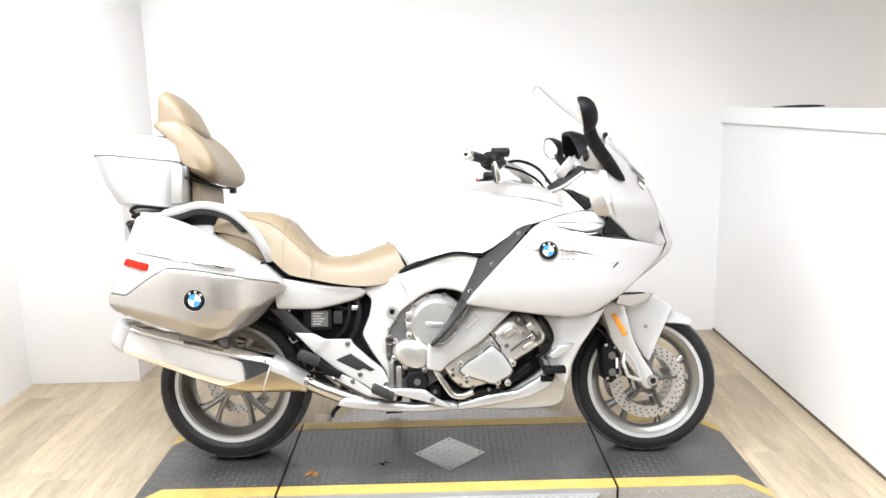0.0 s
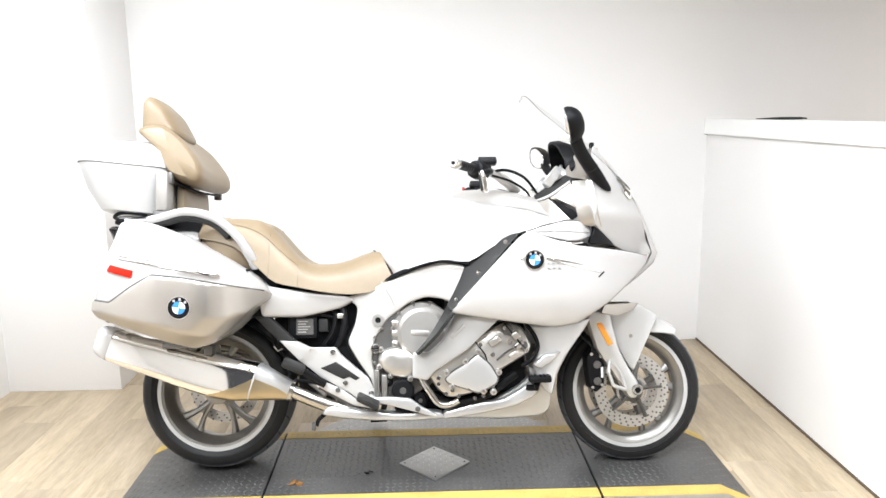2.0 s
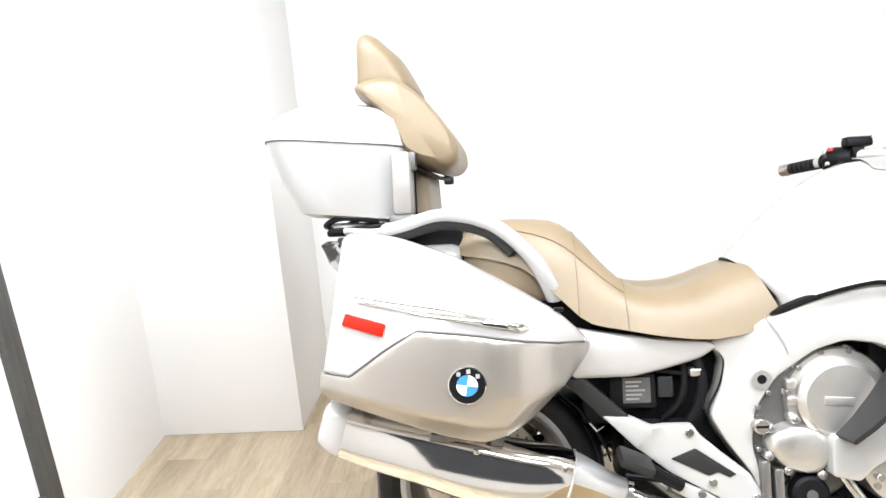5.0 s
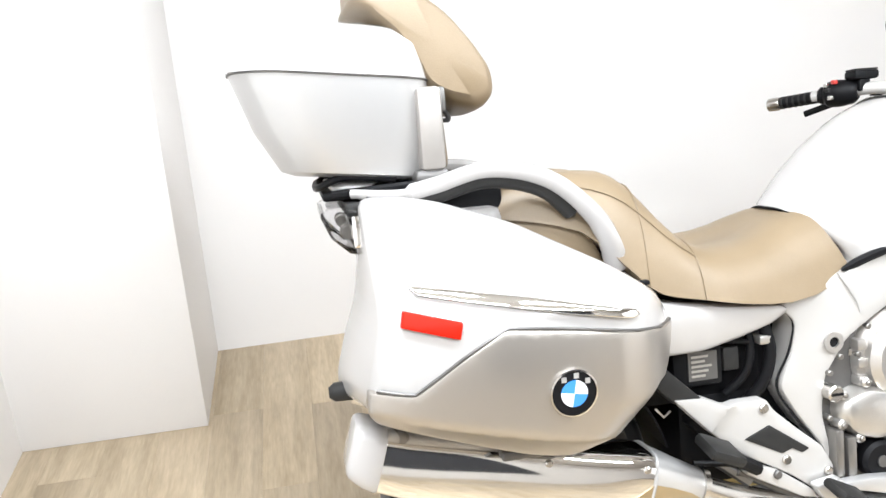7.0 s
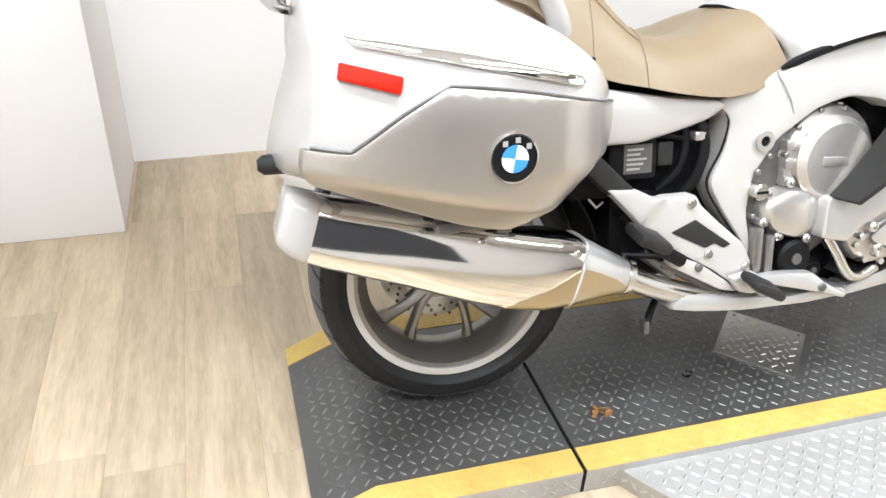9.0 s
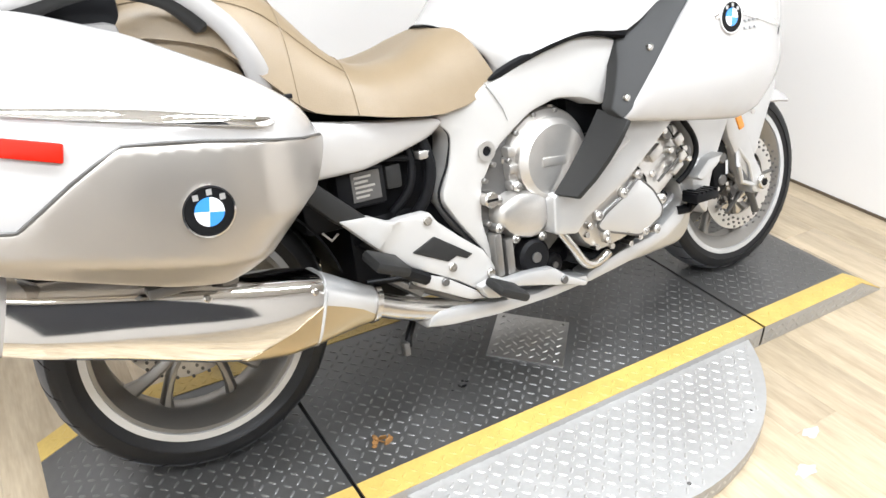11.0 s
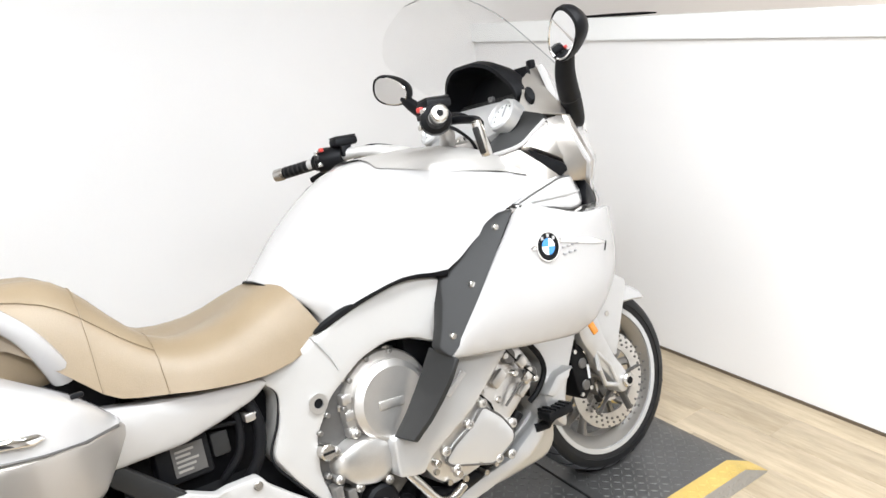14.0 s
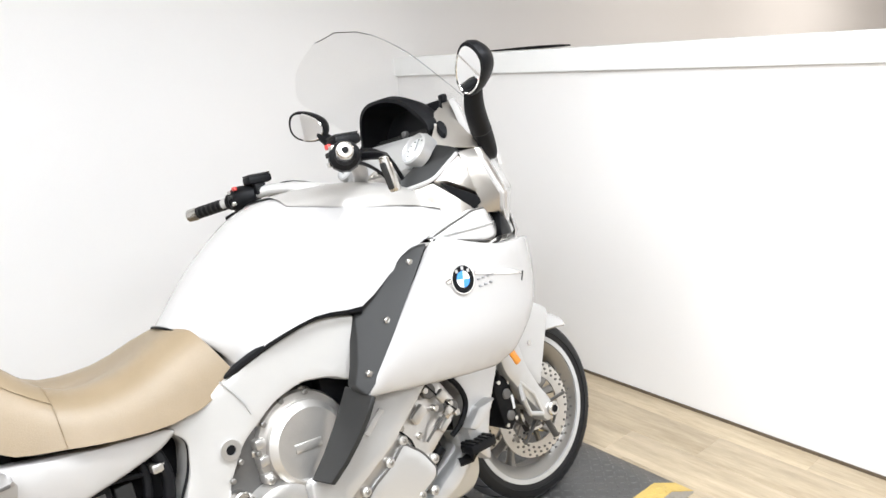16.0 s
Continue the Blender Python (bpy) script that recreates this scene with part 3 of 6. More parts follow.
bm = box(bmesh.new(), -0.010, 0.010, -0.028, 0.028, -0.0, 0.040, bevel=0.003)
bmesh.ops.transform(bm, matrix=pose(0.374, -0.430, FLOOR, 0, 0, 35), verts=bm.verts)
part("bracket", bm, STEEL, lever)

bm = bmesh.new()
for i in range(7):
    bmesh.ops.create_icosphere(bm, subdivisions=1, radius=0.006 + 0.003 * (i % 3), matrix=pose(0.296 + 0.008 * i, -0.092 + 0.006 * ((i * 7) % 5), 0.0045, 20 * i, 10, 40 * i) @ Matrix.Diagonal((1.4, 1, 0.45, 1)))
thing("dry_leaf_scrap", bm, DEBRIS, "small brown dry leaf scrap lying on the black deck", "leaf")

bm = bmesh.new()
for i in range(6):
    bmesh.ops.create_icosphere(bm, subdivisions=1, radius=0.003 + 0.002 * (i % 3), matrix=pose(0.575 + 0.009 * ((i * 5) % 7), -0.012 + 0.007 * ((i * 3) % 5), 0.004, 15 * i, 20, 33 * i) @ Matrix.Diagonal((1.5, 1, 0.35, 1)))
thing("dirt_clump", bm, BLACK, "small dark clump of dirt on the black deck", "dirt")

# grey adhesive scraps left on the floor
for i, (x, y, w, h) in enumerate(((1.361, -0.578, 0.030, 0.016), (1.225, -0.660, 0.034, 0.018))):
    bm = bmesh.new()
    ring = [(x + w * (1 + 0.25 * math.sin(5 * t + i)) * math.cos(t), y + h * (1 + 0.3 * math.cos(3 * t + 2 * i)) * math.sin(t)) for t in np.linspace(0, 2 * math.pi, 18, endpoint=False)]
    rings(bm, [[(px, py, FLOOR + z) for px, py in ring] for z in (0.0002, 0.0012)])
    thing("tape_scrap", bm, TAPE, "pale grey torn tape scrap stuck to the wooden floor", "tape", "tape scraps on the floor")


# ---- the motorcycle: a runs forward, b to its left, c up; it leans on its side stand ----
BIKE = new("motorcycle")
BIKE.matrix_world = Matrix.Translation((-0.012, 0.078, 0.0)) @ pose(0, 0, 0, 0, 0, -0.6) @ pose(0, 0, 0, -13.5, 0, 0)
tagged(BIKE, "pearl white touring motorcycle with tan leather seat, leaning on its stand", "motorcycle")
RW, FW = (-0.02, 0.03, 0.336), (1.768, 0.03, 0.312)


def flat(v):
    return lambda a, c: v


def lerp(x, xs, ys):
    """A smooth, never overshooting curve through the points."""
    if x <= xs[0] or len(xs) < 3:
        return float(np.interp(x, xs, ys))
    if x >= xs[-1]:
        return ys[-1]
    d = [(ys[i + 1] - ys[i]) / (xs[i + 1] - xs[i]) for i in range(len(xs) - 1)]
    m = [d[0]] + [0.0 if p * q <= 0 else 2 * p * q / (p + q) for p, q in zip(d, d[1:])] + [d[-1]]
    i = max(k for k in range(len(xs) - 1) if xs[k] <= x)
    h = xs[i + 1] - xs[i]
    t = (x - xs[i]) / h
    return ((1 + 2 * t) * (1 - t) ** 2 * ys[i] + t * (1 - t) ** 2 * h * m[i] + t * t * (3 - 2 * t) * ys[i + 1] + t * t * (t - 1) * h * m[i + 1])


def roundel(parent, a, c, outer, r, tilt_a=0.0, tilt_c=0.0):
    """A round badge: dark ring and four plain quarters."""
    def fit_(bm):
        for v in bm.verts:
            v.co.y -= outer(v.co.x, v.co.z) - outer(a, c)
        return bm
    b = -outer(a, c)
    base = part("badge", fit_(disc(bmesh.new(), (a, c), r, b + 0.006, b - 0.004, 40, 0.002)), BLACK, parent, "round badge with black ring and blue and white quarters")
    ring = [(r, 0), (r + 0.003, -0.001), (r + 0.003, -0.005), (r, -0.005)]
    part("badge_ring", fit_(lathe(ring, (a, b, c), n=40)), CHROME, base)
    for q in range(4):
        ts = np.linspace(q * math.pi / 2, (q + 1) * math.pi / 2, 9) - 0.17
        pts = [(a, c)] + [(a + 0.60 * r * math.cos(t), c + 0.60 * r * math.sin(t)) for t in ts]
        bm = bmesh.new()
        rings(bm, [[(x, y, z) for x, z in pts] for y in (b - 0.003, b - 0.0052)])
        part("quarter", fit_(bm), (WHITE, BLUE)[q % 2], base)
    for t in (40, 82, 124):   # light marks in the ring
        t = radians(t)
        m = (a + 0.8 * r * math.cos(t), c + 0.8 * r * math.sin(t))
        bm = box(bmesh.new(), m[0] - 0.11 * r, m[0] + 0.11 * r, b - 0.0052, b - 0.003, m[1] - 0.12 * r, m[1] + 0.12 * r)
        part("mark", fit_(bm), SILVER, base)
    return base


# wheels -------------------------------------------------------------
def wheel(name, centre, radius, width, rim_r, spokes, label):
    h = width / 2
    rim_half = h * 0.86
    prof = [(rim_r + 0.016, -rim_half), (rim_r + 0.016, -rim_half + 0.012), (rim_r - 0.004, -rim_half + 0.02), (rim_r - 0.026, -rim_half * 0.45), (rim_r - 0.026, rim_half * 0.45),
            (rim_r - 0.004, rim_half - 0.02), (rim_r + 0.016, rim_half - 0.012), (rim_r + 0.016, rim_half), (rim_r - 0.008, rim_half - 0.004),
            (rim_r - 0.036, rim_half * 0.40), (rim_r - 0.036, -rim_half * 0.40), (rim_r - 0.008, -rim_half + 0.004)]
    bm = lathe(prof, centre, n=72)
    # hub
    lathe([(0.022, -h * 0.75), (0.055, -h * 0.7), (0.06, -h * 0.3), (0.05, 0), (0.06, h * 0.3), (0.055, h * 0.7), (0.022, h * 0.75)], centre, bm, 32)
    w = part(name, bm, RIM, BIKE, label)
    for k in range(spokes):
        for s in (-1, 1):
            t0 = 2 * math.pi * (k + 0.18) / spokes
            path = []
            for u in np.linspace(0, 1, 6):
                r = 0.045 + (rim_r - 0.03 - 0.045) * u
                t = t0 + s * (0.05 + 0.19 * u ** 1.3)
                path.append((centre[0] + r * math.cos(t), centre[1] - 0.012 * (1 - u), centre[2] + r * math.sin(t)))
            part("spoke", tube(bmesh.new(), path, [0.015, 0.0125, 0.011, 0.0105, 0.012, 0.017], 8, 1.3), RIM, w)
    for s in (-1, 1):
        lip = [(rim_r + 0.018, s * rim_half), (rim_r + 0.018, s * (rim_half + 0.004)), (rim_r + 0.002, s * (rim_half + 0.003)), (rim_r, s * (rim_half - 0.006))]
        part("rim_lip", lathe(lip, centre, n=72), RIMLIP, w, "bright machined rim edge")
    # tyre with a round crown
    ang = np.linspace(-1, 1, 17)
    crown = [(radius - (radius - rim_r - 0.02) * (1 - math.cos(u * math.pi / 2) ** 0.62) * 0.72, h * 1.02 * math.sin(u * math.pi / 2)) for u in ang]
    side = [(rim_r + 0.036, h * 0.96), (rim_r + 0.008, h * 0.87), (rim_r + 0.004, h * 0.7), (rim_r + 0.004, -h * 0.7), (rim_r + 0.008, -h * 0.87), (rim_r + 0.036, -h * 0.96)]
    tyre = part("tyre", lathe(crown + side, centre, n=96), SIDEWALL, w, "black rubber road tyre with curved sipes")
    # tread band in lighter rubber, the sheen painted in
    band = crown[3:14]
    part("tread", lathe([(r + 0.0012, b * 1.002) for r, b in band] + [(r - 0.004, b * 0.98) for r, b in band[::-1]], centre, n=96), RUBBER, tyre, "tread band with its grazing sheen painted in lighter grey")
    # sipes cut as dark grooves with raised lips between them
    for k in range(26):
        t0 = 2 * math.pi * k / 26
        for s in (-1, 1):
            path = []
            for u in np.linspace(0.12, 0.78, 6):
                i = u * math.pi / 2
                r = radius - (radius - rim_r - 0.02) * (1 - math.cos(i) ** 0.62) * 0.72 + 0.0006
                t = t0 + s * 0.06 + (0.10 + 0.16 * u)
                path.append((centre[0] + r * math.cos(t), centre[1] + s * h * 1.02 * math.sin(i), centre[2] + r * math.sin(t)))
            part("sipe", tube(bmesh.new(), path, [0.0008, 0.0018, 0.0022, 0.0022, 0.0016, 0.0006], 5), BLACK, tyre)
    return w


rear = wheel("rear_wheel", RW, 0.329, 0.19, 0.234, 5, "bronze-grey cast rear wheel with ten spokes")
front = wheel("front_wheel", FW, 0.311, 0.12, 0.233, 5, "bronze-grey cast front wheel with ten spokes")
part("balance_weight", tube(bmesh.new(), [(RW[0] + 0.222 * math.cos(t), RW[1] - 0.058, RW[2] + 0.222 * math.sin(t)) for t in np.linspace(-1.02, -0.80, 6)], 0.006, 6), RIMLIP, rear)


def brake_disc(parent, centre, b, r0, r1, holes=30):
    d = part("brake_disc", lathe([(r0, b - 0.0025), (r1, b - 0.0025), (r1, b + 0.0025), (r0, b + 0.0025)], centre, n=64), DISC, parent, "drilled steel brake disc")
    s = -1 if b < 0 else 1
    for k in range(holes):
        for i, f in enumerate((0.22, 0.5, 0.78)):
            t = 2 * math.pi * (k + i / 3) / holes
            r = r0 + (r1 - r0) * f
            part("drill_hole", disc(bmesh.new(), (centre[0] + r * math.cos(t), centre[2] + r * math.sin(t)), 0.0042, b - s * 0.001, b + s * 0.0028, 8), DARKALLOY, d)
    bm = bmesh.new()
    for k in range(5):
        t = 2 * math.pi * (k + 0.1) / 5
        tube(bm, [(centre[0] + r * math.cos(t + 0.9 * (0.12 - r)), b * 0.96, centre[2] + r * math.sin(t + 0.9 * (0.12 - r))) for r in (0.04, 0.07, r0 + 0.012)], [0.016, 0.012, 0.012], 8, 0.5)
    lathe([(0.03, b * 0.9), (0.052, b * 0.9), (0.052, b * 1.02), (0.03, b * 1.02)], centre, bm, 28)
    part("disc_carrier", bm, DARKALLOY, d)
    return d


for s in (-1, 1):
    brake_disc(front, FW, s * 0.072, 0.112, 0.160)
brake_disc(rear, RW, 0.07, 0.11, 0.155, 24)
part("sensor_ring", lathe([(0.058, -0.079), (0.068, -0.079), (0.068, -0.083), (0.058, -0.083)], FW, n=48), STEEL, front)

# front fork, fender and calipers -------------------------------------
for s in (-1, 1):
    leg = part("fork_leg", panel([(1.555, 0.655), (1.60, 0.50), (1.665, 0.40), (1.705, 0.345), (1.735, 0.29), (1.765, 0.285), (1.785, 0.315), (1.775, 0.36), (1.735, 0.42), (1.695, 0.50), (1.665, 0.62), (1.655, 0.67)],
                                 lambda a, c: 0.130 + 0.08 * max(0, c - 0.4), 0.045, 0.02, 0.012, 0.025, side=s), SILVER, BIKE, "silver cast fork leg")
    part("axle", disc(bmesh.new(), (FW[0] + 0.002, FW[2] + 0.012), 0.024, s * 0.07, s * 0.142, 24, 0.004), STEEL, leg)
    part("axle_socket", disc(bmesh.new(), (FW[0] + 0.002, FW[2] + 0.012), 0.013, s * 0.1, s * 0.1435, 6), BLACK, leg)
    part("amber_reflector", panel([(1.598, 0.607), (1.622, 0.612), (1.672, 0.520), (1.650, 0.510)], lambda a, c: 0.1345 + 0.08 * max(0, c - 0.4), 0.01, 0.008, 0.004, 0.02, side=s), AMBER, leg, "amber side reflector")
    cal = part("brake_caliper", panel([(1.56, 0.46), (1.59, 0.50), (1.625, 0.485), (1.64, 0.42), (1.635, 0.34), (1.60, 0.31), (1.575, 0.33), (1.565, 0.40)], flat(0.112), 0.08, 0.012, 0.01, 0.025, side=s), BLACK, BIKE, "black four-piston brake caliper")
    for c in (0.36, 0.43):
        part("piston_cap", disc(bmesh.new(), (1.607, c), 0.017, s * 0.10, s * 0.117, 18, 0.003), DARKALLOY, cal)
    for i, (a, c) in enumerate(((1.583, 0.475), (1.622, 0.465), (1.585, 0.335), (1.625, 0.345))):
        part("bolt", disc(bmesh.new(), (a, c), 0.007, s * 0.1, s * 0.1165, 8), STEEL, cal)
    part("caliper_mark", box(bmesh.new(), 1.622, 1.632, s * 0.111, s * 0.1132, 0.375, 0.42), WHITE, cal)
    bm = bmesh.new()
    tube(bm, [(1.655, s * 0.125, 0.455), (1.648, s * 0.14, 0.40), (1.668, s * 0.135, 0.345), (1.72, s * 0.135, 0.325)], 0.0085, 8)
    tube(bm, [(1.655, s * 0.13, 0.455), (1.70, s * 0.135, 0.40), (1.72, s * 0.135, 0.33)], 0.0065, 8)
    part("caliper_bracket", bm, SILVER, cal)
    part("brake_hose", tube(bmesh.new(), spline([(1.52, s * 0.10, 0.62), (1.535, s * 0.13, 0.56), (1.575, s * 0.125, 0.52), (1.59, s * 0.11, 0.49)]), 0.0055, 8), BLACK, cal)

# front fender: a shell over the tyre with a flap at each side
bm = bmesh.new()
loops = []
for t in np.linspace(radians(53), radians(128), 22):
    ring = []
    for k, u in enumerate(np.linspace(-1, 1, 13)):
        r = 0.336 - lerp(math.degrees(t), (53, 60, 74, 90, 128), (0.035, 0.05, 0.070, 0.06, 0.05)) * abs(u) ** 2.5
        ring.append((FW[0] + r * math.cos(t), 0.088 * u, FW[2] + r * math.sin(t)))
    for u in np.linspace(1, -1, 13):
        r = 0.331 - lerp(math.degrees(t), (53, 60, 74, 90, 128), (0.035, 0.05, 0.070, 0.06, 0.05)) * abs(u) ** 2.5
        ring.append((FW[0] + r * math.cos(t), 0.084 * u, FW[2] + r * math.sin(t)))
    loops.append(ring)
rings(bm, loops)
fender = part("front_fender", bm, PAINT, BIKE, "pearl white front mudguard")
for s in (-1, 1):
    part("fender_flap", panel([(1.66, 0.665), (1.79, 0.685), (1.875, 0.635), (1.845, 0.57), (1.79, 0.455), (1.765, 0.40), (1.745, 0.42), (1.70, 0.50), (1.672, 0.60)], lambda a, c: 0.098 + 0.03 * (0.68 - c), 0.02, 0.02, 0.006, 0.03, side=s), SILVER, fender, "silver mudguard side flap")
    part("bolt", disc(bmesh.new(), (1.755, 0.55), 0.008, s * 0.09, s * 0.106, 10), STEEL, fender)

FLARED[0] = True
# main frame and engine -----------------------------------------------
core = bmesh.new()
box(core, 0.62, 1.30, -0.13, 0.13, 0.34, 0.80, bevel=0.03)
box(core, 0.25, 0.66, -0.09, 0.09, 0.52, 0.85, bevel=0.03)
box(core, 0.95, 1.45, -0.16, 0.16, 0.62, 0.95, bevel=0.03)
engine = part("engine_core", core, BLACK, BIKE, "dark inner engine and frame mass")

FRAME = [(0.553, 0.742), (0.60, 0.70), (0.588, 0.63), (0.556, 0.555), (0.595, 0.485), (0.655, 0.40), (0.675, 0.315), (0.700, 0.33), (0.675, 0.40), (0.658, 0.48), (0.668, 0.565), (0.722, 0.648), (0.815, 0.715), (0.885, 0.738),
         (0.955, 0.728), (1.005, 0.70), (1.045, 0.775), (1.068, 0.845), (1.03, 0.866), (0.955, 0.880), (0.87, 0.864), (0.749, 0.815), (0.65, 0.772)]
both("frame_arch", FRAMEPAINT, BIKE, FRAME, lambda a, c: lerp(a, (0.55, 0.70, 0.85, 1.05), (0.168, 0.182, 0.205, 0.255)), 0.07, 0.02, 0.010, 0.025, label="satin silver-white main frame casting")
for s in (-1, 1):
    joint = [(a, s * (lerp(a, (0.55, 0.70, 0.85, 1.05), (0.168, 0.182, 0.205, 0.255)) - 0.008), c) for a, c in ((0.560, 0.738), (0.598, 0.700), (0.586, 0.632), (0.554, 0.556), (0.592, 0.483), (0.652, 0.398), (0.672, 0.318))]
    part("frame_joint", tube(bmesh.new(), spline(joint), 0.003, 6), BLACK, BIKE)
    part("frame_step", tube(bmesh.new(), [(0.700, s * 0.184, 0.802), (0.722, s * 0.187, 0.77), (0.742, s * 0.190, 0.735), (0.752, s * 0.188, 0.705)], 0.0022, 5), SILVER, BIKE)
bm = bmesh.new()
lathe([(0.012, -0.180), (0.022, -0.180), (0.024, -0.187), (0.012, -0.187)], (0.685, 0, 0.645), bm, 20)
part("pivot_ring", bm, CAST, BIKE)
part("pivot_socket", disc(bmesh.new(), (0.685, 0.645), 0.013, -0.16, -0.1825, 12), BLACK, BIKE)
tube_gap = tube(bmesh.new(), spline([(0.715, -0.178, 0.806), (0.78, -0.198, 0.836), (0.87, -0.224, 0.868), (0.955, -0.245, 0.884), (1.06, -0.268, 0.868)]), [0.003, 0.006, 0.008] + [0.0105] * 22, 8)
part("tank_seal", tube_gap, BLACK, BIKE)

# clutch cover, gearbox and cylinder bank
CLX, CLZ = 0.868, 0.590
part("engine_block", panel([(0.66, 0.60), (0.70, 0.66), (0.80, 0.72), (0.92, 0.72), (0.97, 0.62), (0.96, 0.42), (0.80, 0.31), (0.66, 0.31), (0.645, 0.45)], flat(0.165), 0.05, 0.02, 0.01, 0.04), DARKALLOY, BIKE, "dark cast engine block")
cov = part("clutch_cover", disc(bmesh.new(), (CLX, CLZ), 0.104, -0.10, -0.216, 48, 0.016), CAST, BIKE, "round cast aluminium clutch cover")
part("cover_rim", lathe([(0.104, -0.180), (0.124, -0.180), (0.128, -0.172), (0.128, -0.150), (0.104, -0.150)], (CLX, 0, CLZ), n=48), CAST, cov)
for k in range(7):
    t = radians(75 + 32 * k)
    part("bolt", disc(bmesh.new(), (CLX + 0.122 * math.cos(t), CLZ + 0.122 * math.sin(t)), 0.007, -0.15, -0.187, 8, 0.002), RIM, cov)
    bm = bmesh.new()
    tube(bm, [(CLX + 0.105 * math.cos(t), -0.168, CLZ + 0.105 * math.sin(t)), (CLX + 0.131 * math.cos(t), -0.160, CLZ + 0.131 * math.sin(t))], 0.010, 6)
    part("cover_lug", bm, CAST, cov)
bm = box(bmesh.new(), -0.036, 0.036, -0.003, 0.003, -0.011, 0.011, bevel=0.002)
bmesh.ops.transform(bm, matrix=pose(CLX - 0.01, -0.216, CLZ, 0, 4, 0), verts=bm.verts)
part("cover_mark", bm, CAST, cov, "raised cast bar on the cover")
for k in range(3):
    part("casting_rib", box(bmesh.new(), CLX - 0.127, CLX - 0.100, -0.192, -0.15, CLZ - 0.055 + 0.042 * k, CLZ - 0.03 + 0.042 * k, bevel=0.006), CAST, cov)
gear = part("gearbox_case", panel([(0.690, 0.515), (0.75, 0.540), (0.835, 0.515), (0.85, 0.44), (0.80, 0.400), (0.715, 0.425), (0.680, 0.475)], lambda a, c: 0.218 - 1.6 * ((a - 0.765) ** 2 + (c - 0.48) ** 2), 0.10, 0.03, 0.022, 0.02), CAST, BIKE, "cast aluminium gearbox case")
for a, c in ((0.695, 0.525), (0.690, 0.455), (0.735, 0.418), (0.815, 0.405), (0.755, 0.545)):
    part("bolt", disc(bmesh.new(), (a, c), 0.0065, -0.17, -0.209, 8, 0.002), RIM, gear)
    part("cover_lug", disc(bmesh.new(), (a, c), 0.012, -0.15, -0.203, 12, 0.004), CAST, gear)
for a0, a1, c0, c1 in ((0.668, 0.690, 0.335, 0.445), (0.698, 0.722, 0.325, 0.425)):
    part("casting_rib", box(bmesh.new(), a0, a1, -0.205, -0.15, c0, c1, bevel=0.006), RIM, gear)
part("oil_plug", disc(bmesh.new(), (0.675, 0.530), 0.020, -0.15, -0.205, 20, 0.004), STEEL, gear)
part("plug_slot", box(bmesh.new(), 0.660, 0.690, -0.2065, -0.203, 0.527, 0.533), BLACK, gear)
for a, c in ((0.672, 0.575), (0.700, 0.610), (0.668, 0.47), (0.685, 0.40)):
    part("bolt", disc(bmesh.new(), (a, c), 0.007, -0.15, -0.190, 8, 0.002), RIM, gear)

HEAD = [(0.885, 0.425), (0.925, 0.36), (0.975, 0.325), (1.07, 0.345), (1.12, 0.40), (1.30, 0.505), (1.315, 0.535), (1.275, 0.61), (1.235, 0.635), (1.185, 0.63), (1.02, 0.525)]
head = both("cylinder_head", CAST, BIKE, HEAD, lambda a, c: 0.235 + 0.012 * math.sin(9 * (a + c)), 0.13, 0.02, 0.018, 0.03, label="cast aluminium cylinder head cover")
for a, c in ((1.20, 0.605), (1.27, 0.545), (1.285, 0.515), (1.15, 0.50), (1.05, 0.435), (0.985, 0.36), (1.055, 0.37), (1.22, 0.55), (1.10, 0.54), (0.93, 0.41)):
    part("bolt", disc(bmesh.new(), (a, c), 0.0095, -0.20, -0.252, 10, 0.002), STEEL, head)
for a, c, r in ((1.212, 0.60, 0.021), (1.275, 0.535, 0.018)):
    part("plug", disc(bmesh.new(), (a, c), r, -0.2, -0.251, 20, 0.003), DARKALLOY, head)
part("head_joint", tube(bmesh.new(), [(1.20, -0.249, 0.625), (1.24, -0.25, 0.57), (1.29, -0.249, 0.515)], 0.003, 6), BLACK, head)
part("head_joint", tube(bmesh.new(), [(1.075, -0.247, 0.56), (1.12, -0.25, 0.50), (1.135, -0.249, 0.43)], 0.003, 6), BLACK, head)
for a, c, w, h in ((1.16, 0.555, 0.05, 0.028), (1.235, 0.500, 0.045, 0.018), (1.245, 0.575, 0.03, 0.03)):
    bm = box(bmesh.new(), -w / 2, w / 2, -0.008, 0.008, -h / 2, h / 2, bevel=0.005)
    bmesh.ops.transform(bm, matrix=pose(a, -0.25, c, 0, -33, 0), verts=bm.verts)
    part("casting_rib", bm, CAST, head)
PLATE = [(1.089, 0.506), (1.140, 0.460), (1.170, 0.408), (1.163, 0.386), (1.092, 0.348), (0.970, 0.388), (0.955, 0.405), (0.986, 0.436), (1.043, 0.468)]
side_cover = part("side_cover", panel(PLATE, lambda a, c: 0.250 + 0.012 * math.sin(9 * (a + c)), 0.03, 0.014, 0.007, 0.02), SILVER, head, "smooth cast engine side cover")
gasket = [(a, -(0.246 + 0.012 * math.sin(9 * (a + c))), c) for a, c in resample(rounded(PLATE, 0.014), 0.02)]
part("gasket", tube(bmesh.new(), gasket + gasket[:1], 0.004, 6), DARKALLOY, side_cover)
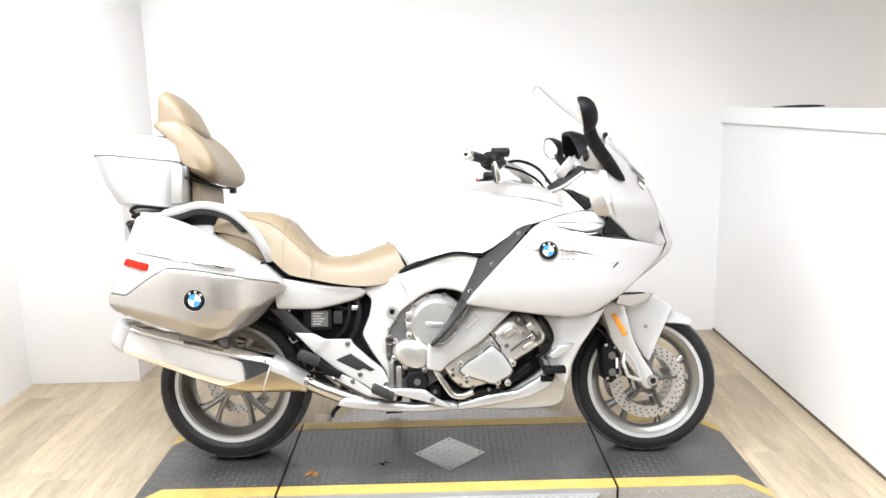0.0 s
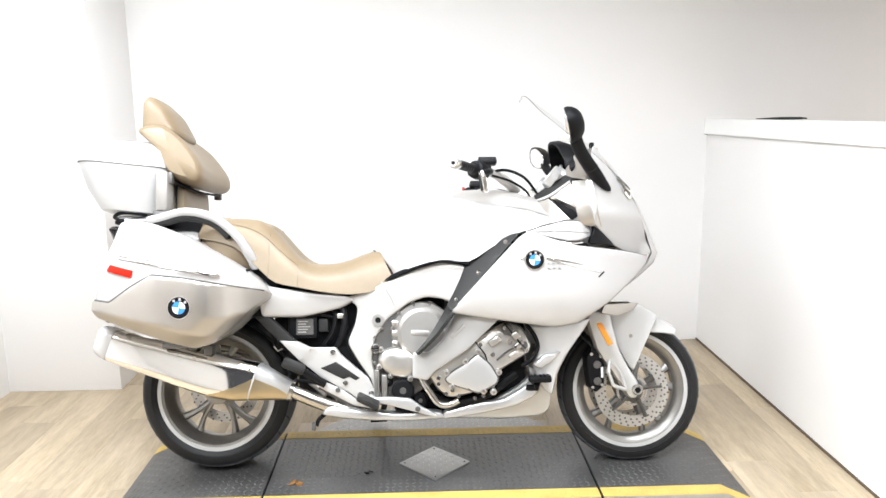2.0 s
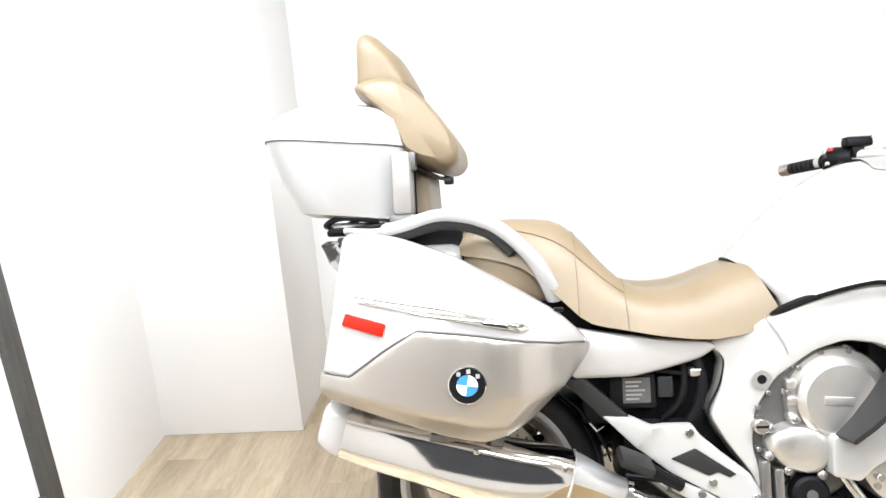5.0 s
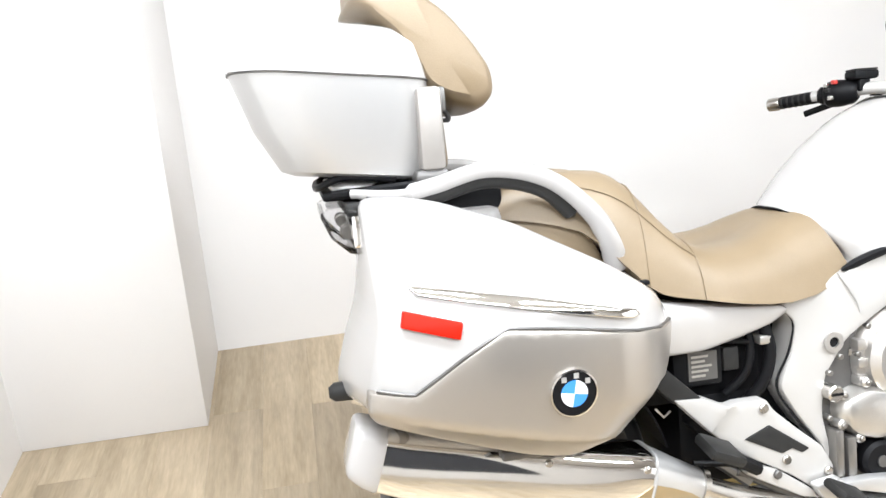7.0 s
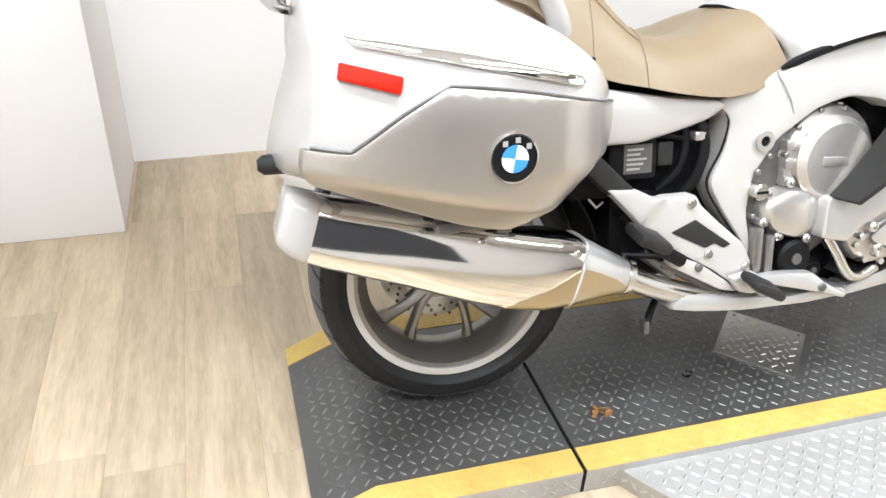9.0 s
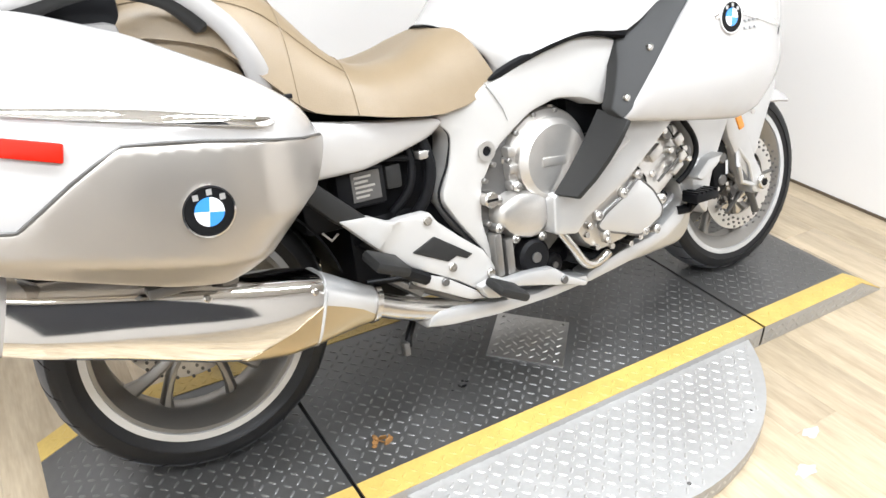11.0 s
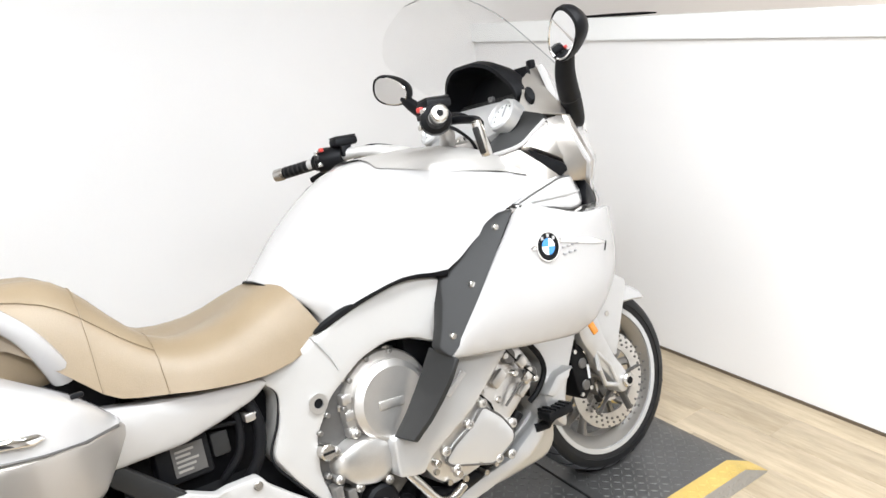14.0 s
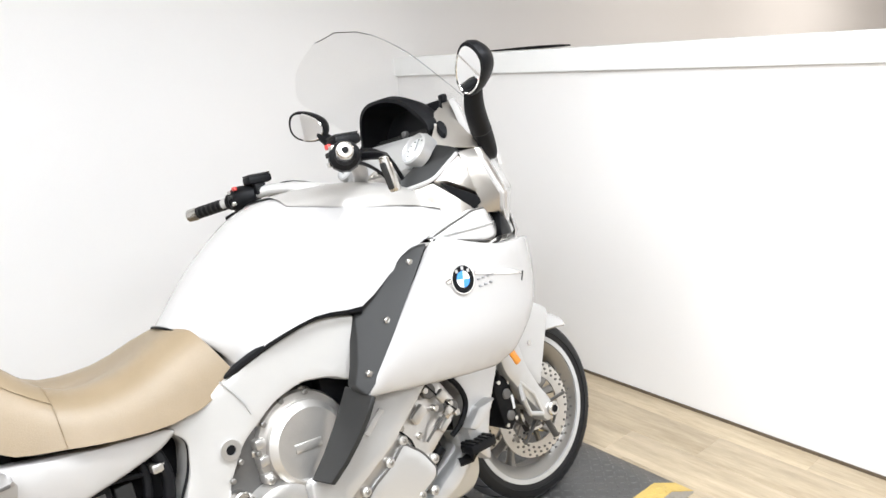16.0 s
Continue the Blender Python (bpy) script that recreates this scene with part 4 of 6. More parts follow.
for a, c in ((1.092, 0.512), (1.040, 0.474), (0.962, 0.430), (1.110, 0.356), (1.150, 0.352), (1.172, 0.43), (0.985, 0.375)):
    b = 0.246 + 0.012 * math.sin(9 * (a + c))
    part("cover_lug", disc(bmesh.new(), (a, c), 0.013, -b + 0.03, -b - 0.006, 16, 0.004), CAST, side_cover)
    part("bolt", disc(bmesh.new(), (a, c), 0.006, -b, -b - 0.009, 8, 0.002), RIM, side_cover)
part("sensor_cable", tube(bmesh.new(), spline([(1.165, -0.252, 0.478), (1.195, -0.258, 0.503), (1.222, -0.26, 0.520), (1.245, -0.258, 0.53)]), 0.004, 6), DARKALLOY, head)
bm = box(bmesh.new(), -0.016, 0.016, -0.005, 0.005, -0.012, 0.012, bevel=0.003)
bmesh.ops.transform(bm, matrix=pose(1.247, -0.258, 0.530, 0, -33, 0), verts=bm.verts)
part("sensor_plug", bm, STEEL, head)

both("silver_wedge", SILVER, BIKE, [(1.00, 0.668), (1.175, 0.645), (1.046, 0.523), (0.916, 0.438), (0.885, 0.402), (0.824, 0.413), (0.828, 0.512), (0.895, 0.515), (0.945, 0.56), (0.985, 0.64)],
     lambda a, c: 0.240 + 0.2 * (a - 0.826) - 0.10 * max(0, c - 0.60 - 0.5 * (a - 1.0)), 0.05, 0.010, 0.006, 0.025, label="silver-painted triangular engine side panel")
bm = box(bmesh.new(), -0.037, 0.037, -0.003, 0.003, -0.008, 0.008, bevel=0.0025)
bmesh.ops.transform(bm, matrix=pose(1.010, -0.279, 0.595, 0, -40, -11), verts=bm.verts)
part("wedge_slot", bm, PAINT, BIKE)

# black inner faces between tank and fairing
both("black_side_panel", GREY, BIKE, [(1.262, 0.985), (1.232, 0.982), (1.135, 0.940), (1.042, 0.858), (1.022, 0.805), (0.992, 0.745), (0.966, 0.702), (0.978, 0.676), (1.01, 0.70)],
     lambda a, c: max(0.235, 0.352 + 0.75 * min(0, (a - 0.995) - (c - 0.674) * 0.95)), 0.03, 0.008, 0.004, 0.022, label="dark grey textured panel with screws")
for a, c in ((1.206, 0.949), (1.095, 0.828), (1.005, 0.722)):
    b = 0.352 + 0.75 * min(0, (a - 0.995) - (c - 0.674) * 0.95)
    part("bolt", disc(bmesh.new(), (a, c), 0.009, -b + 0.006, -b - 0.005, 12, 0.002), STEEL, BIKE)
FLARED[0] = False
for s in (-1, 1):
    outer_ = [(0.985, 0.372, 0.676), (0.957, 0.367, 0.634), (0.924, 0.360, 0.591), (0.886, 0.352, 0.551), (0.843, 0.342, 0.512)]
    inner_ = [(0.836, 0.256, 0.508), (0.880, 0.262, 0.556), (0.915, 0.268, 0.606), (0.945, 0.275, 0.655), (0.968, 0.280, 0.699)]
    blade = outer_ + inner_
    part("black_knee_panel", slab([(a, s * b, c) for a, b, c in blade], (0.010, 0, -0.007)), GREY, BIKE, "dark grey knee panel")
FLARED[0] = True

# fairing --------------------------------------------------------------
def fair(a, c):
    """Half width of the white side fairing."""
    b = 0.372 - 1.02 * max(0, a - 1.32) ** 2 - 0.10 * max(0, 1.20 - a)
    b -= 0.9 * max(0, 0.74 - c) ** 1.5 + 0.5 * max(0, c - 0.9) ** 1.5
    return max(0.02, b)


FAIRING = [(1.30, 0.992), (1.255, 0.965), (1.13, 0.835), (0.976, 0.672), (1.12, 0.648), (1.29, 0.622), (1.40, 0.608), (1.49, 0.622), (1.62, 0.70), (1.76, 0.808), (1.815, 0.855), (1.84, 0.90), (1.79, 0.905), (1.70, 0.915), (1.60, 0.922), (1.50, 0.930), (1.43, 0.944), (1.36, 0.966)]
sidef = both("side_fairing", PAINT, BIKE, FAIRING, fair, 0.035, 0.009, 0.010, 0.03, label="pearl white side fairing")
roundel(BIKE, 1.312, 0.872, fair, 0.036)
bm = panel([(1.355, 0.873), (1.50, 0.838), (1.585, 0.822), (1.585, 0.828), (1.50, 0.856), (1.36, 0.884)], lambda a, c: fair(a, c) + 0.003, 0.006, 0.002, 0.002, 0.03)
strip = part("fairing_trim", bm, CHROME, BIKE, "thin chrome trim beside the badge")
for i in range(5):
    x = 1.362 + i * 0.019
    part("lettering_bar", panel([(x, 0.861), (x + 0.010, 0.859), (x + 0.010, 0.854), (x, 0.856)], lambda a, c: fair(a, c) + 0.003, 0.005, 0.001, 0.001, 0.02), LETTER, strip)
for i in range(3):
    x = 1.362 + i * 0.022
    part("lettering_bar", panel([(x, 0.843), (x + 0.011, 0.841), (x + 0.011, 0.835), (x, 0.837)], lambda a, c: fair(a, c) + 0.003, 0.005, 0.001, 0.001, 0.02), LETTER, strip)
part("badge_wing", panel([(1.255, 0.880), (1.275, 0.886), (1.275, 0.872), (1.26, 0.872)], lambda a, c: fair(a, c) + 0.003, 0.006, 0.002, 0.001, 0.02), CHROME, BIKE)
part("fairing_slot", panel([(1.575, 0.806), (1.60, 0.828), (1.604, 0.823), (1.579, 0.802)], lambda a, c: fair(a, c) + 0.002, 0.004, 0.001, 0.001, 0.02), BLACK, BIKE)

# lower lip of the fairing, radiator cowl and belly pan
both("fairing_lip", CHAMP, BIKE, [(1.62, 0.695), (1.80, 0.70), (1.76, 0.668), (1.68, 0.645), (1.60, 0.66)], lambda a, c: 0.235 - 0.7 * max(0, a - 1.58), 0.03, 0.01, 0.006, 0.03, label="champagne lower fairing lip")
both("radiator_cowl", SILVER, BIKE, [(1.275, 0.632), (1.40, 0.622), (1.50, 0.63), (1.575, 0.645), (1.53, 0.58), (1.46, 0.49), (1.415, 0.41), (1.395, 0.32), (1.35, 0.36), (1.315, 0.43), (1.335, 0.50), (1.335, 0.55)],
     lambda a, c: 0.225 - 0.22 * max(0, a - 1.33), 0.05, 0.03, 0.014, 0.03, label="silver radiator side cowl")
both("cowl_scoop", SILVER, BIKE, [(1.31, 0.455), (1.36, 0.50), (1.43, 0.505), (1.40, 0.475), (1.34, 0.44)], flat(0.25), 0.05, 0.01, 0.01, 0.02)
part("radiator_hose", tube(bmesh.new(), spline([(1.285, -0.222, 0.628), (1.325, -0.228, 0.57), (1.335, -0.228, 0.52), (1.305, -0.226, 0.475), (1.27, -0.22, 0.45)]), 0.008, 10), BLACK, BIKE)
both("belly_pan", SILVER, BIKE, [(0.93, 0.245), (1.0, 0.232), (1.20, 0.225), (1.36, 0.235), (1.395, 0.27), (1.40, 0.33), (1.37, 0.42), (1.33, 0.42), (1.25, 0.36), (1.12, 0.29), (1.02, 0.262)],
     lambda a, c: 0.13 + 0.2 * max(0, c - 0.23), 0.06, 0.03, 0.014, 0.03, label="silver belly pan")
both("belly_rim", SILVER, BIKE, [(1.290, 0.455), (1.335, 0.428), (1.360, 0.388), (1.342, 0.335), (1.247, 0.287), (1.097, 0.257), (0.945, 0.238), (0.946, 0.268), (1.067, 0.300), (1.193, 0.316), (1.268, 0.358), (1.315, 0.392)],
     lambda a, c: 0.198 - 0.35 * max(0, a - 1.30), 0.05, 0.014, 0.012, 0.02, label="silver belly pan rim")
part("sump", box(bmesh.new(), 0.74, 1.32, -0.12, 0.12, 0.24, 0.36, bevel=0.04), BLACK, BIKE)
bm = box(bmesh.new(), 1.295, 1.385, -0.262, -0.205, 0.385, 0.412, bevel=0.007)
for k in range(5):
    box(bm, 1.302 + 0.017 * k, 1.311 + 0.017 * k, -0.263, -0.204, 0.410, 0.416)
hp = part("highway_peg", bm, BLACK, BIKE, "black ribbed rubber foot peg on the crash bar")
part("peg_arm", tube(bmesh.new(), [(1.33, -0.22, 0.38), (1.33, -0.20, 0.36), (1.29, -0.19, 0.36)], 0.014, 8), BLACK, hp)
part("coolant_hose", tube(bmesh.new(), spline([(0.90, -0.17, 0.33), (0.98, -0.185, 0.30), (1.08, -0.185, 0.315), (1.16, -0.18, 0.355), (1.25, -0.18, 0.42)]), 0.018, 10), BLACK, BIKE)
for a, c, r in ((0.785, 0.358, 0.046), (0.722, 0.395, 0.022), (0.855, 0.315, 0.030)):
    p = part("water_pump", disc(bmesh.new(), (a, c), r, -0.13, -0.205 + 0.02 * (r < 0.032), 24, 0.008), BLACK, BIKE)
    part("bolt", disc(bmesh.new(), (a, c), r * 0.3, -0.17, -0.209 + 0.02 * (r < 0.032), 10), DARKALLOY, p)
part("exhaust_header", tube(bmesh.new(), spline([(0.857, -0.215, 0.41), (0.885, -0.222, 0.365), (0.925, -0.222, 0.31), (0.965, -0.218, 0.298), (1.01, -0.215, 0.315)]), 0.013, 10), STEEL, BIKE, "steel exhaust header bend")
for a, c in ((0.96, 0.345), (1.01, 0.335), (1.11, 0.335), (1.075, 0.325), (1.15, 0.37), (0.93, 0.385)):
    part("bolt", disc(bmesh.new(), (a, c), 0.008, -0.19, -0.235, 8), STEEL, BIKE)

# tank -----------------------------------------------------------------
def tank_ring(a, ts=np.linspace(0, math.pi, 25)):
    top = lerp(a, (0.655, 0.70, 0.78, 0.86, 0.94, 1.02, 1.10, 1.20, 1.30, 1.42), (0.940, 0.985, 1.062, 1.125, 1.172, 1.195, 1.197, 1.192, 1.172, 1.123))
    low = lerp(a, (0.655, 0.70, 0.75, 0.86, 0.955, 1.05, 1.15, 1.30, 1.42), (0.86, 0.815, 0.83, 0.868, 0.886, 0.875, 0.93, 1.0, 1.02))
    half = lerp(a, (0.655, 0.70, 0.80, 0.95, 1.10, 1.30, 1.42), (0.13, 0.17, 0.215, 0.258, 0.285, 0.300, 0.265))
    out = []
    for t in ts:
        x, z = math.cos(t), math.sin(t)
        e = lerp(a, (0.66, 0.80, 1.0, 1.2), (0.80, 0.80, 0.72, 0.64))
        px, pz = math.copysign(abs(x) ** e, x), z ** 0.85
        waist = 1 - 0.14 * math.exp(-((pz - 0.62) / 0.16) ** 2) * lerp(a, (0.8, 1.0, 1.3), (0, 1, 0.5))
        out.append((a - 0.0, half * px * waist * (1 - lerp(a, (0.7, 0.95, 1.2), (0.22, 0.18, 0.12)) * pz), low + (top - low) * pz))
    return out


loops = []
for a in (0.66, 0.675, 0.70, 0.74, 0.78, 0.82, 0.86, 0.90, 0.94, 0.98, 1.02, 1.06, 1.10, 1.15, 1.20, 1.26, 1.32, 1.38, 1.42):
    r = tank_ring(a)
    # the tank's rear edge slopes: it meets the seat further back on top
    r = [(p[0] + 0.085 * max(0, 1 - (a - 0.66) / 0.14) * (1 - (p[2] - r[0][2]) / max(1e-3, r[12][2] - r[0][2])), p[1], p[2]) for p in r]
    loops.append(r)
tank = part("fuel_tank", rings(bmesh.new(), loops, caps=True), PAINT, BIKE, "pearl white fuel tank cover")
part("tank_seam", tube(bmesh.new(), [(p[0] - 0.003, p[1] * 1.004, p[2] + 0.001) for p in loops[0]], 0.0035, 6), BLACK, tank)
bm = bmesh.new()
top_loops = []
for a in np.linspace(1.0, 1.40, 9):
    t0 = lerp(a, (1.0, 1.2, 1.40), (1.05, 0.62, 0.25))
    top_loops.append([(p[0], p[1] * 1.006, p[2] + 0.004) for p in tank_ring(a, np.linspace(t0, math.pi - t0, 21))])
rings(bm, top_loops, caps=False, close=False)
part("tank_console", bm, CONSOLE, tank, "champagne tank top console")
FLARED[0] = False
part("filler_cap", lathe([(0.001, 0), (0.045, 0), (0.05, -0.004), (0.05, -0.012), (0.001, -0.012)], (0, 0, 0), n=32), CHROME, tank)
bpy.data.objects["filler_cap"].matrix_basis = pose(1.16, 0, 1.190, 92, 0, 0)
FLARED[0] = True

# seat -----------------------------------------------------------------
def seat_ring(a):
    top = lerp(a, (-0.10, -0.04, 0.06, 0.16, 0.215, 0.265, 0.315, 0.37, 0.43, 0.49, 0.56, 0.62, 0.68), (1.04, 1.088, 1.095, 1.095, 1.078, 1.03, 0.968, 0.915, 0.895, 0.895, 0.91, 0.935, 0.948))
    low = lerp(a, (-0.10, 0.0, 0.10, 0.18, 0.27, 0.36, 0.46, 0.575, 0.63, 0.68), (1.0, 0.985, 0.955, 0.885, 0.805, 0.785, 0.765, 0.752, 0.775, 0.80))
    half = lerp(a, (-0.10, 0.0, 0.12, 0.22, 0.30, 0.40, 0.50, 0.58, 0.64, 0.68), (0.14, 0.185, 0.205, 0.21, 0.215, 0.225, 0.215, 0.195, 0.17, 0.155))
    dish = lerp(a, (0.0, 0.2, 0.35, 0.5, 0.62), (0.012, 0.03, 0.035, 0.02, 0.0))
    out = []
    for t in np.linspace(0, math.pi, 25):
        x, z = math.cos(t), math.sin(t)
        px, pz = math.copysign(abs(x) ** 0.66, x), z ** 0.6
        out.append((a, half * px * (1 - 0.16 * pz), low + (top - low) * pz - dish * math.exp(-(px / 0.45) ** 2) * pz))
    return out


loops = []
for a in (-0.10, -0.085, -0.05, 0.0, 0.05, 0.10, 0.14, 0.18, 0.21, 0.24, 0.27, 0.30, 0.33, 0.36, 0.40, 0.44, 0.48, 0.52, 0.56, 0.60, 0.635, 0.665):
    r = seat_ring(a)
    k = max(0, (a - 0.54) / 0.125)
    r = [(p[0] + 0.022 * k + 0.072 * k * (1 - (p[2] - r[0][2]) / (r[12][2] - r[0][2])), p[1], p[2]) for p in r]
    loops.append(r)
seat = part("seat", rings(bmesh.new(), loops), LEATHER, BIKE, "tan stitched leather two-level seat")
for idx, w in ((9, 5), (13, 3)):
    row = loops[idx]
    part("seat_seam", tube(bmesh.new(), [(p[0], p[1] * 1.003, p[2] + 0.002) for p in row], 0.0014, 5), LEATHER, seat)
for s in (4, 20):
    part("seat_seam", tube(bmesh.new(), [(l[s][0], l[s][1] * 1.004, l[s][2] + 0.002) for l in loops[1:14]], 0.0014, 5), LEATHER, seat)
part("seat_base", tube(bmesh.new(), [(l[0][0], l[0][1] - 0.004, l[0][2] - 0.006) for l in loops[6:-3]], 0.006, 6), BLACK, seat)
both("seat_side_panel", PAINT, BIKE, [(0.20, 0.80), (0.273, 0.785), (0.42, 0.762), (0.56, 0.748), (0.588, 0.732), (0.545, 0.702), (0.46, 0.68), (0.37, 0.662), (0.21, 0.665)],
     lambda a, c: lerp(a, (0.2, 0.6), (0.225, 0.180)) - 0.25 * max(0, 0.74 - c), 0.06, 0.02, 0.012, 0.03, label="pearl white panel under the seat")
bm = box(bmesh.new(), 0.24, 0.56, -0.10, 0.1, 0.52, 0.72, bevel=0.02)
box(bm, 0.31, 0.43, -0.150, -0.08, 0.575, 0.665, bevel=0.008)
part("battery_box", bm, BLACK, BIKE, "black battery and shock absorber space")
part("battery_label", box(bmesh.new(), 0.345, 0.415, -0.1525, -0.145, 0.590, 0.655), DARKALLOY, BIKE, "worn grey printed label")
for k in range(5):
    part("label_bar", box(bmesh.new(), 0.352, 0.385 + 0.008 * (k % 3), -0.154, -0.150, 0.598 + 0.011 * k, 0.603 + 0.011 * k), CAST, BIKE)
part("fuse_cover", box(bmesh.new(), 0.435, 0.475, -0.145, -0.08, 0.60, 0.655, bevel=0.006), GREY, BIKE)
part("bay_clip", box(bmesh.new(), 0.515, 0.545, -0.165, -0.12, 0.655, 0.675, bevel=0.004), CAST, BIKE)
part("bay_clip", box(bmesh.new(), 0.300, 0.330, -0.165, -0.12, 0.668, 0.684, bevel=0.004), CAST, BIKE)
for k, path in enumerate(([(0.535, -0.145, 0.70), (0.545, -0.155, 0.64), (0.530, -0.150, 0.57), (0.50, -0.13, 0.52)], [(0.50, -0.13, 0.70), (0.505, -0.14, 0.65), (0.49, -0.14, 0.59), (0.45, -0.12, 0.54)],
                          [(0.28, -0.13, 0.68), (0.34, -0.155, 0.672), (0.42, -0.155, 0.675), (0.50, -0.14, 0.66)])):
    part("cable_loom", tube(bmesh.new(), spline(path), (0.014, 0.010, 0.006)[k], 10), BLACK, BIKE)
part("brake_line_clip", tube(bmesh.new(), [(0.255, -0.165, 0.545), (0.272, -0.17, 0.525), (0.29, -0.165, 0.535)], 0.003, 6), CAST, BIKE)
part("sub_frame", panel([(0.180, 0.668), (0.242, 0.668), (0.36, 0.556), (0.29, 0.556)], flat(0.196), 0.03, 0.006, 0.006, 0.03), GREY, BIKE)
part("swing_arm", tube(bmesh.new(), spline([(0.02, 0.12, 0.322), (0.15, 0.14, 0.38), (0.40, 0.12, 0.46), (0.62, 0.10, 0.50)]), [0.05] * 18 + [0.045], 12), BLACK, BIKE)
part("rear_hugger", rings(bmesh.new(), [[(RW[0] + r * math.cos(t), b, RW[2] + r * math.sin(t)) for r, b in ((0.345, -0.10), (0.352, 0), (0.345, 0.10), (0.340, 0.10), (0.346, 0), (0.340, -0.10))] for t in np.linspace(radians(15), radians(95), 14)]), BLACK, BIKE)
part("inner_fender", box(bmesh.new(), -0.20, 0.28, -0.14, 0.14, 0.66, 0.98, bevel=0.03), BLACK, BIKE)

bm = box(bmesh.new(), 0.34, 0.66, -0.10, 0.10, 0.31, 0.56, bevel=0.03)
tube(bm, [(0.36, -0.115, 0.50), (0.44, -0.118, 0.43), (0.52, -0.115, 0.36)], 0.022, 10)
part("rear_drive_housing", bm, BLACK, BIKE, "black swing arm pivot and shock mass")

# foot rests ------------------------------------------------------------
both("foot_bracket", FRAMEPAINT, BIKE, [(0.283, 0.569), (0.355, 0.564), (0.408, 0.538), (0.510, 0.537), (0.527, 0.510), (0.584, 0.459), (0.644, 0.410), (0.672, 0.360), (0.676, 0.331), (0.620, 0.312), (0.566, 0.352), (0.448, 0.418), (0.364, 0.486)],
     lambda a, c: 0.190 + 0.012 * max(0, min(1, (0.40 - a) / 0.02 + (c - 0.50) / 0.02)), 0.03, 0.008, 0.005, 0.02, label="silver-white footrest bracket")
both("bracket_insert", GREY, BIKE, [(0.450, 0.454), (0.512, 0.479), (0.610, 0.411), (0.592, 0.403), (0.566, 0.417), (0.542, 0.408)], flat(0.1935), 0.01, 0.004, 0.003, 0.02)
both("lower_arm", FRAMEPAINT, BIKE, [(0.444, 0.400), (0.459, 0.400), (0.529, 0.372), (0.610, 0.316), (0.632, 0.292), (0.585, 0.302), (0.474, 0.361), (0.447, 0.376)], flat(0.200), 0.02, 0.006, 0.005, 0.02, label="silver footrest lower arm")
for a, c in ((0.500, 0.519), (0.551, 0.392), (0.655, 0.350)):
    bolt(BIKE, a, -0.193, c, 0.011)
bolt(BIKE, 0.521, -0.203, 0.366, 0.010, DARKALLOY)
for k, (p, q, rad) in enumerate((((0.44, -0.17, 0.375), (0.60, -0.17, 0.285), 0.010), ((0.40, -0.15, 0.40), (0.47, -0.17, 0.345), 0.014), ((0.34, -0.16, 0.405), (0.46, -0.17, 0.390), 0.007))):
    part("shift_rod", tube(bmesh.new(), [p, q], rad, 8), (DARKALLOY, RIM, BLACK)[k], BIKE)
bm = box(bmesh.new(), -0.046, 0.046, -0.040, 0.040, -0.014, 0.014, bevel=0.012)
bmesh.ops.transform(bm, matrix=pose(0.352, -0.262, 0.470, 15, 24, 8), verts=bm.verts)
peg = part("passenger_peg", bm, GREY, BIKE, "black rubber passenger foot peg")
part("peg_arm", tube(bmesh.new(), [(0.36, -0.24, 0.465), (0.42, -0.22, 0.42), (0.47, -0.205, 0.39)], 0.016, 8), BLACK, peg)
bm = box(bmesh.new(), -0.052, 0.045, -0.036, 0.036, -0.013, 0.011, bevel=0.010)
bmesh.ops.transform(bm, matrix=pose(0.652, -0.268, 0.326, 15, 27, 8), verts=bm.verts)
peg = part("rider_peg", bm, GREY, BIKE, "black rubber rider foot peg")
part("peg_arm", tube(bmesh.new(), [(0.66, -0.26, 0.31), (0.66, -0.215, 0.315)], 0.014, 8), SILVER, peg)
part("heel_plate", panel([(0.60, 0.335), (0.66, 0.345), (0.70, 0.315), (0.66, 0.29), (0.62, 0.30)], flat(0.225), 0.02, 0.008, 0.006, 0.02), SILVER, BIKE)
part("brake_pedal", panel([(0.665, 0.335), (0.735, 0.336), (0.817, 0.328), (0.86, 0.295), (0.924, 0.262), (0.915, 0.250), (0.855, 0.270), (0.719, 0.306), (0.67, 0.316)], flat(0.232), 0.02, 0.010, 0.006, 0.02), SILVER, BIKE, "silver brake pedal")
part("bolt", disc(bmesh.new(), (0.845, 0.288), 0.011, -0.22, -0.238, 10, 0.002), DARKALLOY, BIKE)
for i in range(4):
    part("linkage", tube(bmesh.new(), [(0.42 + 0.05 * i, -0.15, 0.44 - 0.03 * i), (0.52 + 0.05 * i, -0.17, 0.37 - 0.025 * i)], 0.012, 6), (BLACK, DARKALLOY)[i % 2], BIKE)

# exhausts --------------------------------------------------------------
STATIONS = (-0.43, -0.37, -0.17, 0.03, 0.12, 0.19, 0.27, 0.335)
MUFFLER_C, MUFFLER_H = (0.602, 0.567, 0.503, 0.438, 0.418, 0.406, 0.384, 0.366), (0.052, 0.060, 0.074, 0.084, 0.083, 0.074, 0.054, 0.037)
MUFFLER_W = (0.066, 0.072, 0.079, 0.080, 0.079, 0.074, 0.054, 0.037)


